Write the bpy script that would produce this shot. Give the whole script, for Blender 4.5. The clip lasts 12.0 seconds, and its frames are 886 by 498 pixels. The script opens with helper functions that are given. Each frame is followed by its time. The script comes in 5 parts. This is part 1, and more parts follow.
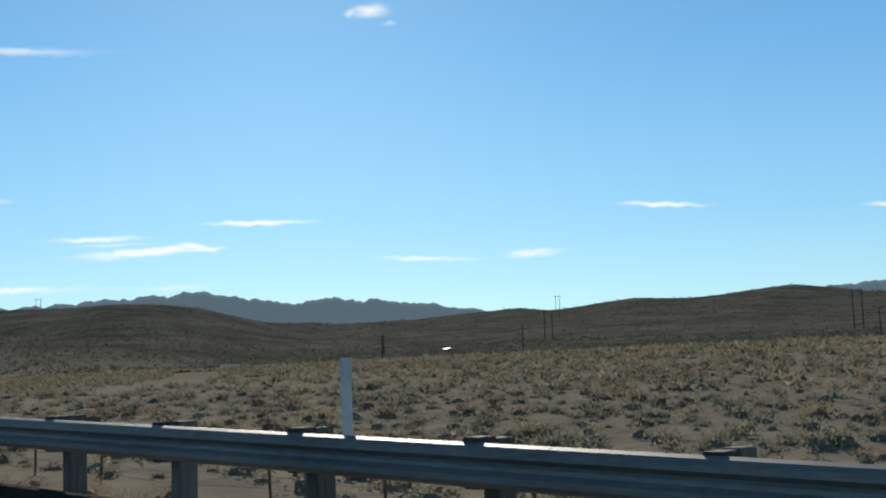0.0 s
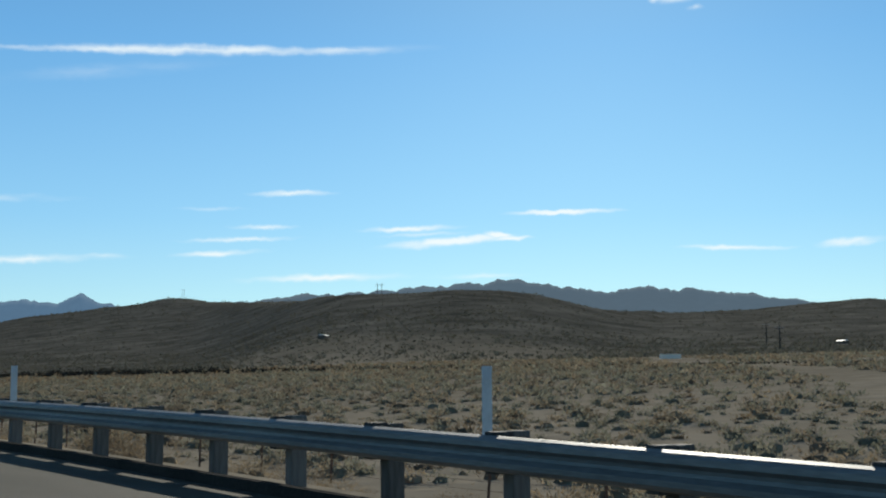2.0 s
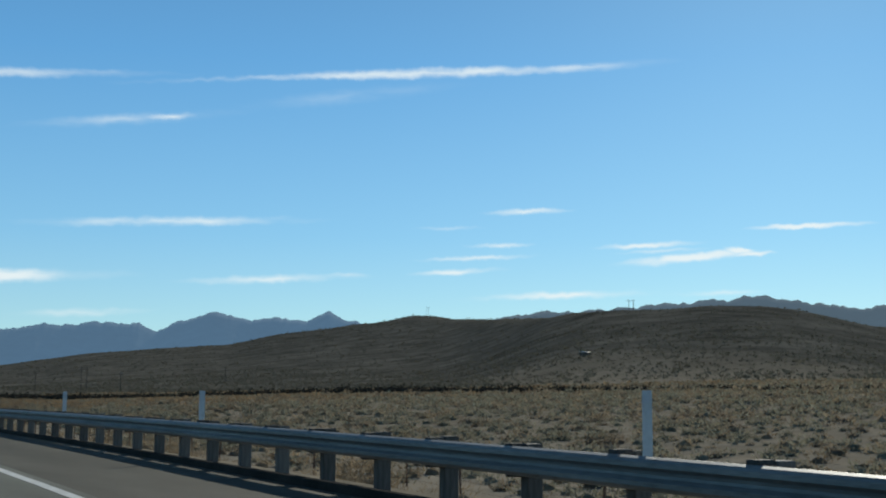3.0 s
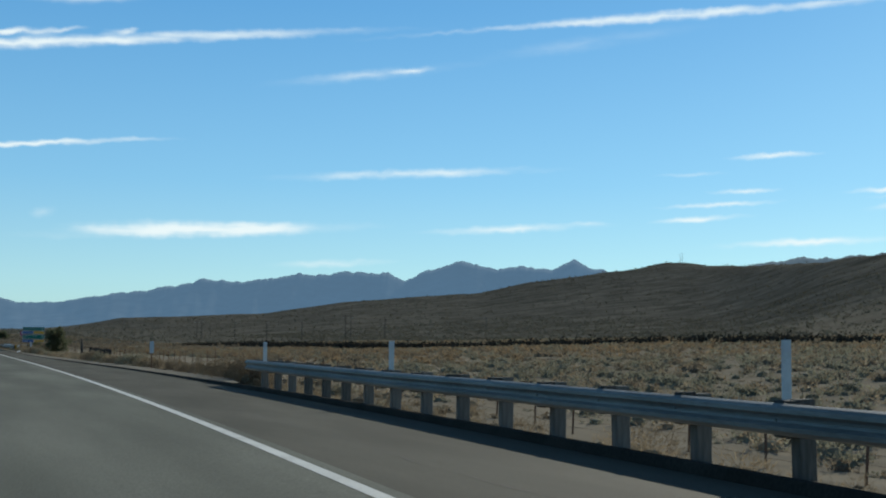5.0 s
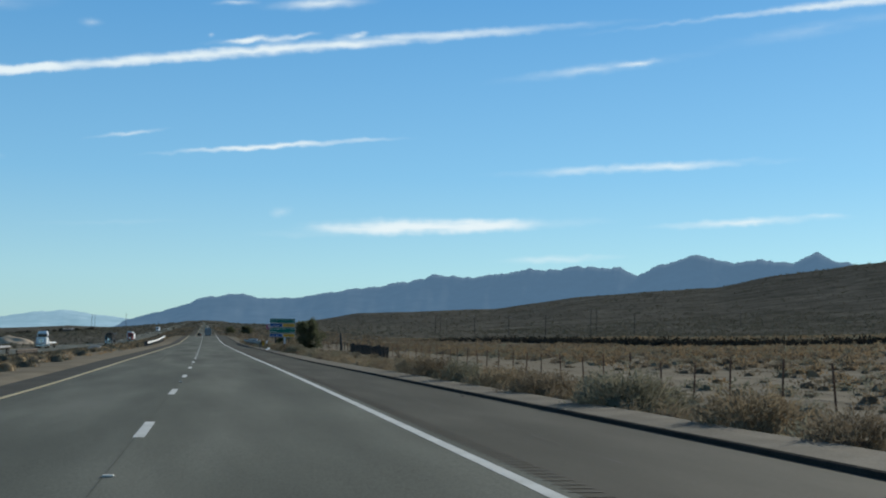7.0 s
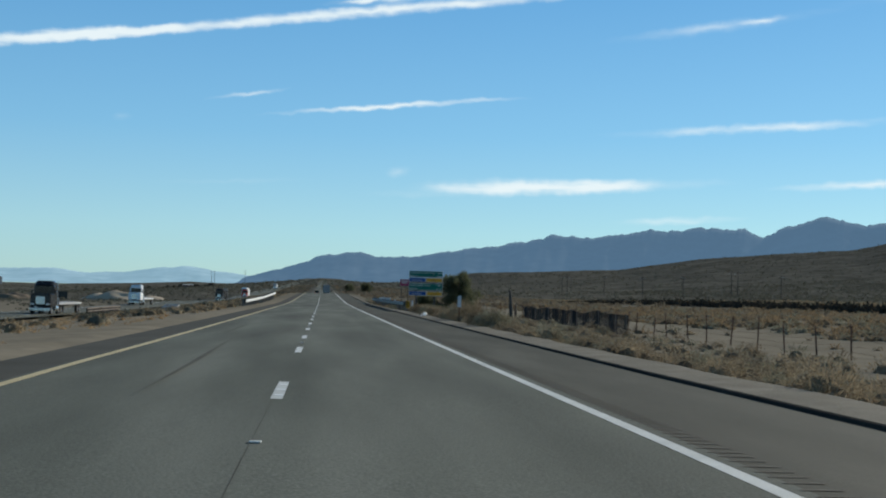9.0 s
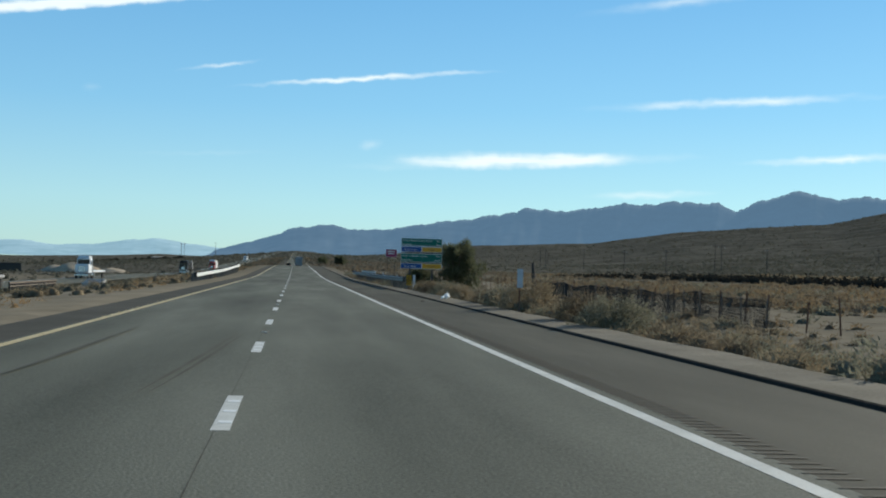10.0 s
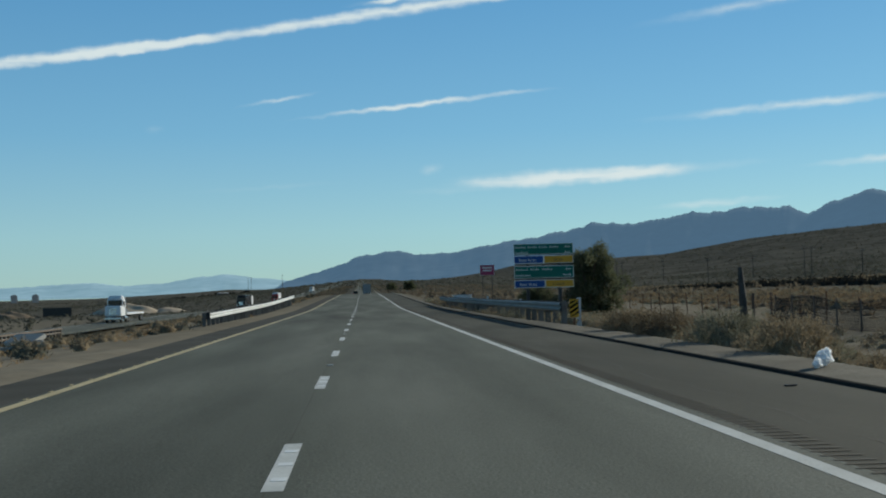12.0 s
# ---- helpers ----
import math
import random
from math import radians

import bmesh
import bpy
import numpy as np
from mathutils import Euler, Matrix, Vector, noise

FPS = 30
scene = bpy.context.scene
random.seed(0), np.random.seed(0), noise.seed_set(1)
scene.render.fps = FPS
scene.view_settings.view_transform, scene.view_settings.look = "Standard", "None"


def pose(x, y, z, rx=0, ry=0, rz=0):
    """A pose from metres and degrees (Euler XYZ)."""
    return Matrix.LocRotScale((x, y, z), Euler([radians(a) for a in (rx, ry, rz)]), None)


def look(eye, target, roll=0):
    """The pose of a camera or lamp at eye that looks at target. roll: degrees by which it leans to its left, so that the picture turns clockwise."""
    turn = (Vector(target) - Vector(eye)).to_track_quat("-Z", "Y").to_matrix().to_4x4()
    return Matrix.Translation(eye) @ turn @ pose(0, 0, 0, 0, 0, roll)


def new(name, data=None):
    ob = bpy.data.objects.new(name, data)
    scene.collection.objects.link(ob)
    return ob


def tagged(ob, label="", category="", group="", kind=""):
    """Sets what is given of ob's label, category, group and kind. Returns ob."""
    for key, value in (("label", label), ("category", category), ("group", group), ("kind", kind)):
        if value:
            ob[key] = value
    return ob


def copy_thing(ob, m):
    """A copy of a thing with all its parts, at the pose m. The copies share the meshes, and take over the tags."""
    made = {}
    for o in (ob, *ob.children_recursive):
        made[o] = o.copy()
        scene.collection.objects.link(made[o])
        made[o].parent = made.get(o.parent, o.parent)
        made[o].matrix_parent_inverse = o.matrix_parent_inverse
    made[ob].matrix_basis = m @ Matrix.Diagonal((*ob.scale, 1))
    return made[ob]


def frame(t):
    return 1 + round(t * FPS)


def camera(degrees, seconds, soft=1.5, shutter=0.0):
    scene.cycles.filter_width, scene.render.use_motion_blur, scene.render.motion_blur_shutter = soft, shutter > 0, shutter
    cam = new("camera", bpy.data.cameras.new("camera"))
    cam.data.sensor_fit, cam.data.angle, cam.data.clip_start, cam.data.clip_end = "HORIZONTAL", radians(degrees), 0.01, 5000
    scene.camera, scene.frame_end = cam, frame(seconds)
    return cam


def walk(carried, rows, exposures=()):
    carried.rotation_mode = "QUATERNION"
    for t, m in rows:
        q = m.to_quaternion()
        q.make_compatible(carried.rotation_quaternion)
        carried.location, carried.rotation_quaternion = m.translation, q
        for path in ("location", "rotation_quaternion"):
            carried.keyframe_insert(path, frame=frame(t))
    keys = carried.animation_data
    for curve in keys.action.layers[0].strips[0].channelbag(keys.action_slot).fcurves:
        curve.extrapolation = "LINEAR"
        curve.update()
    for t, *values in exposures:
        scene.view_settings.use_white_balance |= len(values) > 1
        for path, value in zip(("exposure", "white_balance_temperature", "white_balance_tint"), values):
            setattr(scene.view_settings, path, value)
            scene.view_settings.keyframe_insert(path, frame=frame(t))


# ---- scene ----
# ---- camera and walk ----
cam = camera(39.9, 12.0, soft=2.0)


def heading_dir(az, el):
    a, e = radians(az), radians(el)
    return Vector((-math.sin(a) * math.cos(e), math.cos(a) * math.cos(e), math.sin(e)))


def cam_row(t, x, y, z, az, el, lean):
    eye = Vector((x, y, z))
    return t, look(eye, eye + heading_dir(az, el), lean)


walk(cam, [
    cam_row(0.0, -16.41, -0.22, -0.77, -58.29, 6.34, -1.94),
    cam_row(0.5, -13.96, 12.25, -0.30, -55.41, 4.97, -1.69),
    cam_row(1.0, -11.71, 24.77, 0.16, -52.37, 5.12, -2.52),
    cam_row(1.5, -9.68, 37.32, 0.60, -48.15, 5.69, -2.22),
    cam_row(2.0, -7.88, 49.91, 0.88, -44.00, 6.10, -0.38),
    cam_row(2.5, -6.29, 62.52, 1.05, -38.67, 6.37, 0.12),
    cam_row(3.0, -4.92, 75.16, 1.18, -32.89, 6.94, 0.26),
    cam_row(5.0, -0.98, 125.86, 1.24, -21.63, 4.48, 0.54),
    cam_row(5.5, -0.53, 138.55, 1.24, -19.20, 4.57, -0.07),
    cam_row(6.0, -0.03, 151.25, 1.25, -16.96, 4.58, 0.34),
    cam_row(6.5, 0.26, 163.95, 1.21, -14.34, 4.29, 0.72),
    cam_row(7.0, 0.52, 176.65, 1.17, -10.98, 4.16, 0.77),
    cam_row(7.5, 0.65, 189.36, 1.13, -7.92, 4.14, -0.14),
    cam_row(9.5, 0.48, 240.16, 0.98, -5.40, 1.74, 1.75),
    cam_row(10.0, 0.53, 253.35, 0.94, -6.90, 0.97, 1.72),
    cam_row(10.5, 0.57, 262.40, 0.93, -5.93, -2.95, 0.63),
    cam_row(11.0, 0.59, 271.45, 0.91, -4.46, -3.46, -0.48),
    cam_row(11.5, 0.60, 280.51, 0.89, -2.31, 1.49, -1.23),
    cam_row(12.0, 0.62, 289.56, 0.88, -3.81, 1.99, -1.51),
], exposures=[(0, 0.2, 6800, 9), (0.5, 0.3, 6900, 8), (1.0, 0.41, 6900, 8), (1.5, 0.34, 6800, 8), (2.5, -0.01, 6500, 7), (5.5, 0.1, 6500, 5), (7.5, 0.02, 6400, 7), (9.5, 0.1, 6500, 6), (10.0, 0.24, 6600, 5), (10.5, 0.42, 6700, 6), (11.0, 0.78, 6600, 6), (11.5, 0.25, 6700, 4), (12.0, -0.2, 6500, 3)])

# ---- sky, clouds and sun ----
SUN_AZ, SUN_EL = -51.0, 22.0
world = bpy.data.worlds.new("sky")
scene.world = world
world.use_nodes = True
wn, wl = world.node_tree.nodes, world.node_tree.links
wn.clear()
w_out = wn.new("ShaderNodeOutputWorld")
sky = wn.new("ShaderNodeTexSky")
sky.sky_type, sky.sun_disc = "NISHITA", False
sky.sun_elevation, sky.sun_rotation = radians(SUN_EL), radians(-SUN_AZ)
sky.altitude, sky.air_density, sky.dust_density, sky.ozone_density = 900, 1.0, 0.3, 1.5
clear = wn.new("ShaderNodeBackground")
clear.inputs["Strength"].default_value = 0.09
tone = wn.new("ShaderNodeMix")
tone.data_type, tone.blend_type = "RGBA", "MULTIPLY"
tone.inputs["Factor"].default_value, tone.inputs["B"].default_value = 1.0, (0.66, 1.0, 1.2, 1)
wl.new(sky.outputs["Color"], tone.inputs["A"])
# pale haze towards the horizon, deeper blue above
height = wn.new("ShaderNodeSeparateXYZ")
sky_coord = wn.new("ShaderNodeTexCoord")
wl.new(sky_coord.outputs["Generated"], height.inputs["Vector"])
haze = wn.new("ShaderNodeValToRGB")
stops = haze.color_ramp.elements
stops[0].position, stops[0].color = 0.0, (4.9, 6.9, 7.3, 1)
stops[1].position, stops[1].color = 1.0, (0.45, 0.75, 1.25, 1)
for at, colour in ((0.05, (4.5, 7.1, 8.3)), (0.13, (2.6, 5.7, 8.6)), (0.27, (1.22, 4.0, 7.8)), (0.38, (0.95, 2.8, 5.5)), (0.55, (0.65, 1.2, 2.1))):
    stops.new(at).color = (*colour, 1)
wl.new(height.outputs["Z"], haze.inputs["Fac"])
veil = wn.new("ShaderNodeMix")
veil.data_type = "RGBA"
veil.inputs["Factor"].default_value = 0.62
wl.new(tone.outputs["Result"], veil.inputs["A"])
wl.new(haze.outputs["Color"], veil.inputs["B"])
wl.new(veil.outputs["Result"], clear.inputs["Color"])
coord = wn.new("ShaderNodeTexCoord")
wisp = wn.new("ShaderNodeTexNoise")
wisp.inputs["Scale"].default_value, wisp.inputs["Detail"].default_value = 80, 5
wl.new(coord.outputs["Generated"], wisp.inputs["Vector"])
centre = wn.new("ShaderNodeVectorMath")
centre.operation = "SUBTRACT"
centre.inputs[1].default_value = (0.5, 0.5, 0.5)
wl.new(wisp.outputs["Color"], centre.inputs[0])
warp = wn.new("ShaderNodeVectorMath")
warp.operation = "MULTIPLY_ADD"
warp.inputs[1].default_value = (0.008, 0.008, 0.0052)
wl.new(centre.outputs["Vector"], warp.inputs[0])
wl.new(coord.outputs["Generated"], warp.inputs[2])
cloud_sum = None


def cloud(az0, el0, az1, el1, half, amount):
    """A thin cloud from one direction to another, with its half thickness in degrees."""
    global cloud_sum
    a, b = heading_dir(az0, el0), heading_dir(az1, el1)
    mid = ((a + b) / 2).normalized()
    along = (b - a).normalized()
    up = mid.cross(along).normalized()
    along = up.cross(mid).normalized()
    m = Matrix((along, up, mid)).transposed()
    mp = wn.new("ShaderNodeMapping")
    mp.vector_type = "TEXTURE"
    mp.inputs["Location"].default_value = mid
    mp.inputs["Rotation"].default_value = m.to_euler("XYZ")
    mp.inputs["Scale"].default_value = ((b - a).length * 0.71, radians(half) * 1.6, 1)
    wl.new(warp.outputs["Vector"], mp.inputs["Vector"])
    blob = wn.new("ShaderNodeTexGradient")
    blob.gradient_type = "SPHERICAL"
    wl.new(mp.outputs["Vector"], blob.inputs["Vector"])
    add = wn.new("ShaderNodeMath")
    add.operation = "MULTIPLY_ADD"
    add.inputs[1].default_value, add.inputs[2].default_value = amount, 0
    wl.new(blob.outputs["Fac"], add.inputs[0])
    if cloud_sum:
        wl.new(cloud_sum.outputs["Value"], add.inputs[2])
    cloud_sum = add


cloud(12.24, 10.96, -16.14, 14.45, 0.23, 0.95)
cloud(20.54, 9.80, 6.34, 11.92, 0.23, 0.95)
cloud(-25.98, 14.87, -38.71, 15.24, 0.21, 0.80)
cloud(-17.38, 14.13, -27.86, 14.95, 0.11, 0.30)
cloud(-37.36, 15.21, -43.77, 15.48, 0.19, 0.35)
cloud(-13.6, 12.0, -22.5, 13.0, 0.24, 0.36)
cloud(-19.21, 12.70, -21.01, 12.88, 0.12, 0.50)
cloud(-23.5, 13.35, -33.5, 14.6, 0.32, 0.27)
cloud(-14.0, 7.7, -26.2, 8.2, 0.19, 0.62)
cloud(-20.98, 5.26, -28.93, 5.61, 0.17, 0.60)
cloud(-3.75, 4.78, -17.26, 5.46, 0.27, 0.60)
cloud(-5.19, 5.14, -14.36, 5.27, 0.32, 0.60)
cloud(1.9, 8.3, -8.07, 9.23, 0.12, 0.82)
cloud(-35.06, 8.61, -38.66, 8.73, 0.12, 0.75)
cloud(-31.71, 7.89, -34.92, 7.93, 0.09, 0.40)
cloud(-34.12, 7.08, -36.92, 7.15, 0.11, 0.60)
cloud(-31.99, 6.43, -36.92, 6.60, 0.11, 0.70)
cloud(-31.59, 5.77, -35.59, 5.96, 0.12, 0.75)
cloud(-40.36, 6.97, -44.70, 7.13, 0.12, 0.85)
cloud(-41.14, 6.70, -45.03, 6.87, 0.09, 0.50)
cloud(-41.40, 6.22, -46.92, 6.64, 0.19, 1.00)
cloud(-46.05, 6.85, -47.18, 6.72, 0.11, 0.80)
cloud(-46.67, 6.50, -48.17, 6.59, 0.09, 0.70)
cloud(-47.46, 7.74, -52.24, 7.79, 0.11, 1.00)
cloud(-34.13, 4.59, -43.06, 4.89, 0.15, 0.35)
cloud(-43.58, 4.76, -47.88, 4.85, 0.11, 0.40)
cloud(-55.35, 5.98, -59.84, 5.83, 0.11, 0.85)
cloud(-61.30, 5.92, -64.06, 6.07, 0.17, 0.90)
cloud(-66.76, 8.09, -70.64, 7.81, 0.11, 0.85)
cloud(-77.68, 7.37, -80.13, 7.14, 0.11, 0.85)
cloud(-54.22, 17.39, -56.12, 17.54, 0.29, 1.00)
cloud(-53.81, 17.34, -54.35, 17.36, 0.13, 0.50)
cloud(-55.69, 16.85, -56.43, 16.89, 0.12, 0.50)
cloud(-13.87, 3.61, -19.13, 3.87, 0.17, 0.55)
cloud(5.32, 8.78, 2.11, 9.34, 0.09, 0.55)
cloud(8.49, 4.80, 0.12, 5.25, 0.13, 0.15)
cloud(-2.78, 5.65, -3.97, 5.85, 0.21, 0.36)
cloud(9.85, 7.68, 8.98, 7.78, 0.19, 0.20)
cloud(0.20, 13.32, -4.32, 13.92, 0.13, 0.50)
cloud(-5.62, 13.87, -7.18, 14.12, 0.12, 0.50)
cloud(-0.63, 13.38, -2.35, 13.75, 0.12, 0.50)
cloud(-2.67, 13.58, -4.84, 14.01, 0.13, 0.55)
cloud(-6.49, 13.91, -7.29, 14.14, 0.12, 0.50)
cloud(0.26, 13.66, -0.15, 13.73, 0.11, 0.35)
cloud(0.07, 15.11, -1.94, 15.35, 0.12, 0.36)
cloud(6.00, 13.90, 4.89, 13.94, 0.19, 0.40)
cloud(-3.14, 15.15, -7.67, 15.77, 0.27, 0.32)
cloud(12.31, 14.13, 6.93, 14.77, 0.40, 0.22)
cloud(-1.93, 15.16, -7.84, 15.56, 0.27, 0.22)
cloud(-35.10, 4.72, -41.64, 4.82, 0.16, 0.45)
cloud(-27.62, 5.71, -29.28, 5.73, 0.11, 0.40)
streaks = wn.new("ShaderNodeTexNoise")
streaks.inputs["Scale"].default_value, streaks.inputs["Detail"].default_value = 18, 6
flat = wn.new("ShaderNodeVectorMath")
flat.operation = "MULTIPLY"
flat.inputs[1].default_value = (1, 1, 6)
wl.new(coord.outputs["Generated"], flat.inputs[0])
wl.new(flat.outputs["Vector"], streaks.inputs["Vector"])
thin = wn.new("ShaderNodeMath")
thin.operation = "MULTIPLY"
wl.new(cloud_sum.outputs["Value"], thin.inputs[0])
wl.new(streaks.outputs["Fac"], thin.inputs[1])
cover = wn.new("ShaderNodeMapRange")
cover.interpolation_type = "SMOOTHSTEP"
cover.inputs["From Min"].default_value, cover.inputs["From Max"].default_value = 0.01, 0.46
cover.inputs["To Max"].default_value = 0.93
wl.new(thin.outputs["Value"], cover.inputs["Value"])
white = wn.new("ShaderNodeBackground")
white.inputs["Color"].default_value, white.inputs["Strength"].default_value = (0.90, 0.97, 1.0, 1), 0.93
blend = wn.new("ShaderNodeMixShader")
wl.new(cover.outputs["Result"], blend.inputs["Fac"])
wl.new(clear.outputs["Background"], blend.inputs[1])
wl.new(white.outputs["Background"], blend.inputs[2])
wl.new(blend.outputs["Shader"], w_out.inputs["Surface"])

sun = new("sun", bpy.data.lights.new("sun", "SUN"))
sun.data.energy, sun.data.angle, sun.data.color = 5.0, radians(0.55), (1.0, 0.93, 0.82)
sun.matrix_world = look((0, 0, 60), Vector((0, 0, 60)) - heading_dir(SUN_AZ, SUN_EL))

# ---- materials ----
def material(name, colours, scale=0.5, fine=8.0, rough=0.9, bump=0.2, metal=0.0, spec=0.3, island=0.0, piece=0.0, stretch=(1, 1, 1), bump_dist=0.02, even_grain=False):
    """A surface with colour variation at two scales, dark to light, and fine relief."""
    m = bpy.data.materials.new(name)
    m.use_nodes = True
    n, l = m.node_tree.nodes, m.node_tree.links
    b = n["Principled BSDF"]
    b.inputs["Roughness"].default_value, b.inputs["Metallic"].default_value = rough, metal
    b.inputs["Specular IOR Level"].default_value = spec
    tc = n.new("ShaderNodeTexCoord")
    mp = n.new("ShaderNodeMapping")
    mp.inputs["Scale"].default_value = stretch
    l.new(tc.outputs["Object"], mp.inputs["Vector"])
    big, small = n.new("ShaderNodeTexNoise"), n.new("ShaderNodeTexNoise")
    for t, s, d in ((big, scale, 4), (small, fine, 5)):
        t.inputs["Scale"].default_value, t.inputs["Detail"].default_value = s, d
        l.new(tc.outputs["Object"] if even_grain and t is small else mp.outputs["Vector"], t.inputs["Vector"])
    mix = n.new("ShaderNodeMix")
    mix.data_type = "FLOAT"
    mix.inputs["Factor"].default_value = 0.45
    l.new(big.outputs["Fac"], mix.inputs["A"])
    l.new(small.outputs["Fac"], mix.inputs["B"])
    value = mix.outputs["Result"]
    for amount, kind, sock in ((island, "ShaderNodeNewGeometry", "Random Per Island"), (piece, "ShaderNodeObjectInfo", "Random")):
        if amount:
            src, add = n.new(kind), n.new("ShaderNodeMath")
            add.operation = "MULTIPLY_ADD"
            add.inputs[1].default_value = amount
            off = n.new("ShaderNodeMath")
            off.operation = "SUBTRACT"
            off.inputs[1].default_value = amount / 2
            l.new(src.outputs[sock], add.inputs[0])
            l.new(value, add.inputs[2])
            l.new(add.outputs["Value"], off.inputs[0])
            value = off.outputs["Value"]
    ramp = n.new("ShaderNodeValToRGB")
    el = ramp.color_ramp.elements
    k = len(colours)
    el[0].position, el[1].position = 0.3, 0.7
    el[0].color, el[1].color = (*colours[0], 1), (*colours[-1], 1)
    for i in range(1, k - 1):
        e = el.new(0.3 + 0.4 * i / (k - 1))
        e.color = (*colours[i], 1)
    l.new(value, ramp.inputs["Fac"])
    l.new(ramp.outputs["Color"], b.inputs["Base Color"])
    if bump:
        bp = n.new("ShaderNodeBump")
        bp.inputs["Strength"].default_value, bp.inputs["Distance"].default_value = bump, bump_dist
        l.new(small.outputs["Fac"], bp.inputs["Height"])
        l.new(bp.outputs["Normal"], b.inputs["Normal"])
    return m


def brush(name, colours, through_light=0.6):
    """Dry twigs and leaves that let some light through."""
    m = material(name, colours, 0.45, 3.5, bump=0, island=0.16, spec=0.0)
    n, l = m.node_tree.nodes, m.node_tree.links
    p = n["Principled BSDF"]
    thin, both = n.new("ShaderNodeBsdfTranslucent"), n.new("ShaderNodeMixShader")
    l.new(p.inputs["Base Color"].links[0].from_socket, thin.inputs["Color"])
    both.inputs["Fac"].default_value = through_light
    l.new(p.outputs["BSDF"], both.inputs[1])
    l.new(thin.outputs["BSDF"], both.inputs[2])
    l.new(both.outputs["Shader"], n["Material Output"].inputs["Surface"])
    return m


def haze_glow(name, colour, air):
    """Backdrop rock: the haze of miles of air is painted as faint emission."""
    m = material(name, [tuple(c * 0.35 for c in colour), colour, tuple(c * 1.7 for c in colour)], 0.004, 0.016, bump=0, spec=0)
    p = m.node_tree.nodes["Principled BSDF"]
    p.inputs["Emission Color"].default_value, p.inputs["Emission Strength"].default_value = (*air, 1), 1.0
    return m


def spotted(name, soil, shrub, spots, cover, far=1.0):
    """Desert soil with dark shrub specks on it, for ground that lies far off."""
    m = material(name, soil, 0.012 * far, 0.35, bump=0.6, bump_dist=0.5, spec=0.0, rough=1.0)
    n, l = m.node_tree.nodes, m.node_tree.links
    b = n["Principled BSDF"]
    base = b.inputs["Base Color"].links[0].from_socket
    tc = n.new("ShaderNodeTexCoord")
    cells, patch = n.new("ShaderNodeTexVoronoi"), n.new("ShaderNodeTexNoise")
    cells.inputs["Scale"].default_value = spots
    patch.inputs["Scale"].default_value, patch.inputs["Detail"].default_value = spots * 0.06, 5
    l.new(tc.outputs["Object"], cells.inputs["Vector"])
    l.new(tc.outputs["Object"], patch.inputs["Vector"])
    size = n.new("ShaderNodeMapRange")
    size.inputs["From Min"].default_value, size.inputs["From Max"].default_value = 0.35, 0.7
    size.inputs["To Min"].default_value, size.inputs["To Max"].default_value = cover - 0.15, cover + 0.15
    l.new(patch.outputs["Fac"], size.inputs["Value"])
    less = n.new("ShaderNodeMath")
    less.operation = "LESS_THAN"
    l.new(cells.outputs["Distance"], less.inputs[0])
    l.new(size.outputs["Result"], less.inputs[1])
    mix = n.new("ShaderNodeMix")
    mix.data_type = "RGBA"
    l.new(less.outputs["Value"], mix.inputs["Factor"])
    l.new(base, mix.inputs["A"])
    mix.inputs["B"].default_value = (*shrub, 1)
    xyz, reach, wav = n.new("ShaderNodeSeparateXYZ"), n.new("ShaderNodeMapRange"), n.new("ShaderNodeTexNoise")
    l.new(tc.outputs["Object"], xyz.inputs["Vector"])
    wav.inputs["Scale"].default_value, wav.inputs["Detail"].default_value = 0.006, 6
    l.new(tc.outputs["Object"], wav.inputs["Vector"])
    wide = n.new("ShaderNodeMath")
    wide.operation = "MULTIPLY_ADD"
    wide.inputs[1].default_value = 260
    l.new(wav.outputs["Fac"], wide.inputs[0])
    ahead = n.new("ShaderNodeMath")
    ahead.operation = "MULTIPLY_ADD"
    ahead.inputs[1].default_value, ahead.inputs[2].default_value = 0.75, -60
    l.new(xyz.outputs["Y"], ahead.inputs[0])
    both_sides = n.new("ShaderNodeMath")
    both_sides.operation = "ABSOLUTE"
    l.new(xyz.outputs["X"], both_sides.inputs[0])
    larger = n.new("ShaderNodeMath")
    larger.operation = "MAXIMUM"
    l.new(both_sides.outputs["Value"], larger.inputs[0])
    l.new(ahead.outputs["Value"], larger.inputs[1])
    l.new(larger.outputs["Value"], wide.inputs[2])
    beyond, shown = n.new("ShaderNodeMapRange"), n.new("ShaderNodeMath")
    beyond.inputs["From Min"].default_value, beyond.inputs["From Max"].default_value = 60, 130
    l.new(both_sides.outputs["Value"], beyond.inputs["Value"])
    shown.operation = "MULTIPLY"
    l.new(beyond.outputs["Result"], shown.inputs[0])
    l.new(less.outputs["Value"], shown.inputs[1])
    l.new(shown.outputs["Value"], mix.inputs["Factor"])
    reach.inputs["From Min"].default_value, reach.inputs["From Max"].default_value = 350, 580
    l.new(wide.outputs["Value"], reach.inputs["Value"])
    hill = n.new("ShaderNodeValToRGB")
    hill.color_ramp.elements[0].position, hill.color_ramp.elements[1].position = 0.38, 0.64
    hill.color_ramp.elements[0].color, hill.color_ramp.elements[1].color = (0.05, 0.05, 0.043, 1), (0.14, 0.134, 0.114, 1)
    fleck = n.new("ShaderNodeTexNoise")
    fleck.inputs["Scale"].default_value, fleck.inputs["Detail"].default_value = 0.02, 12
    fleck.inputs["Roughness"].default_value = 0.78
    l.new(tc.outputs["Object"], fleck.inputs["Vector"])
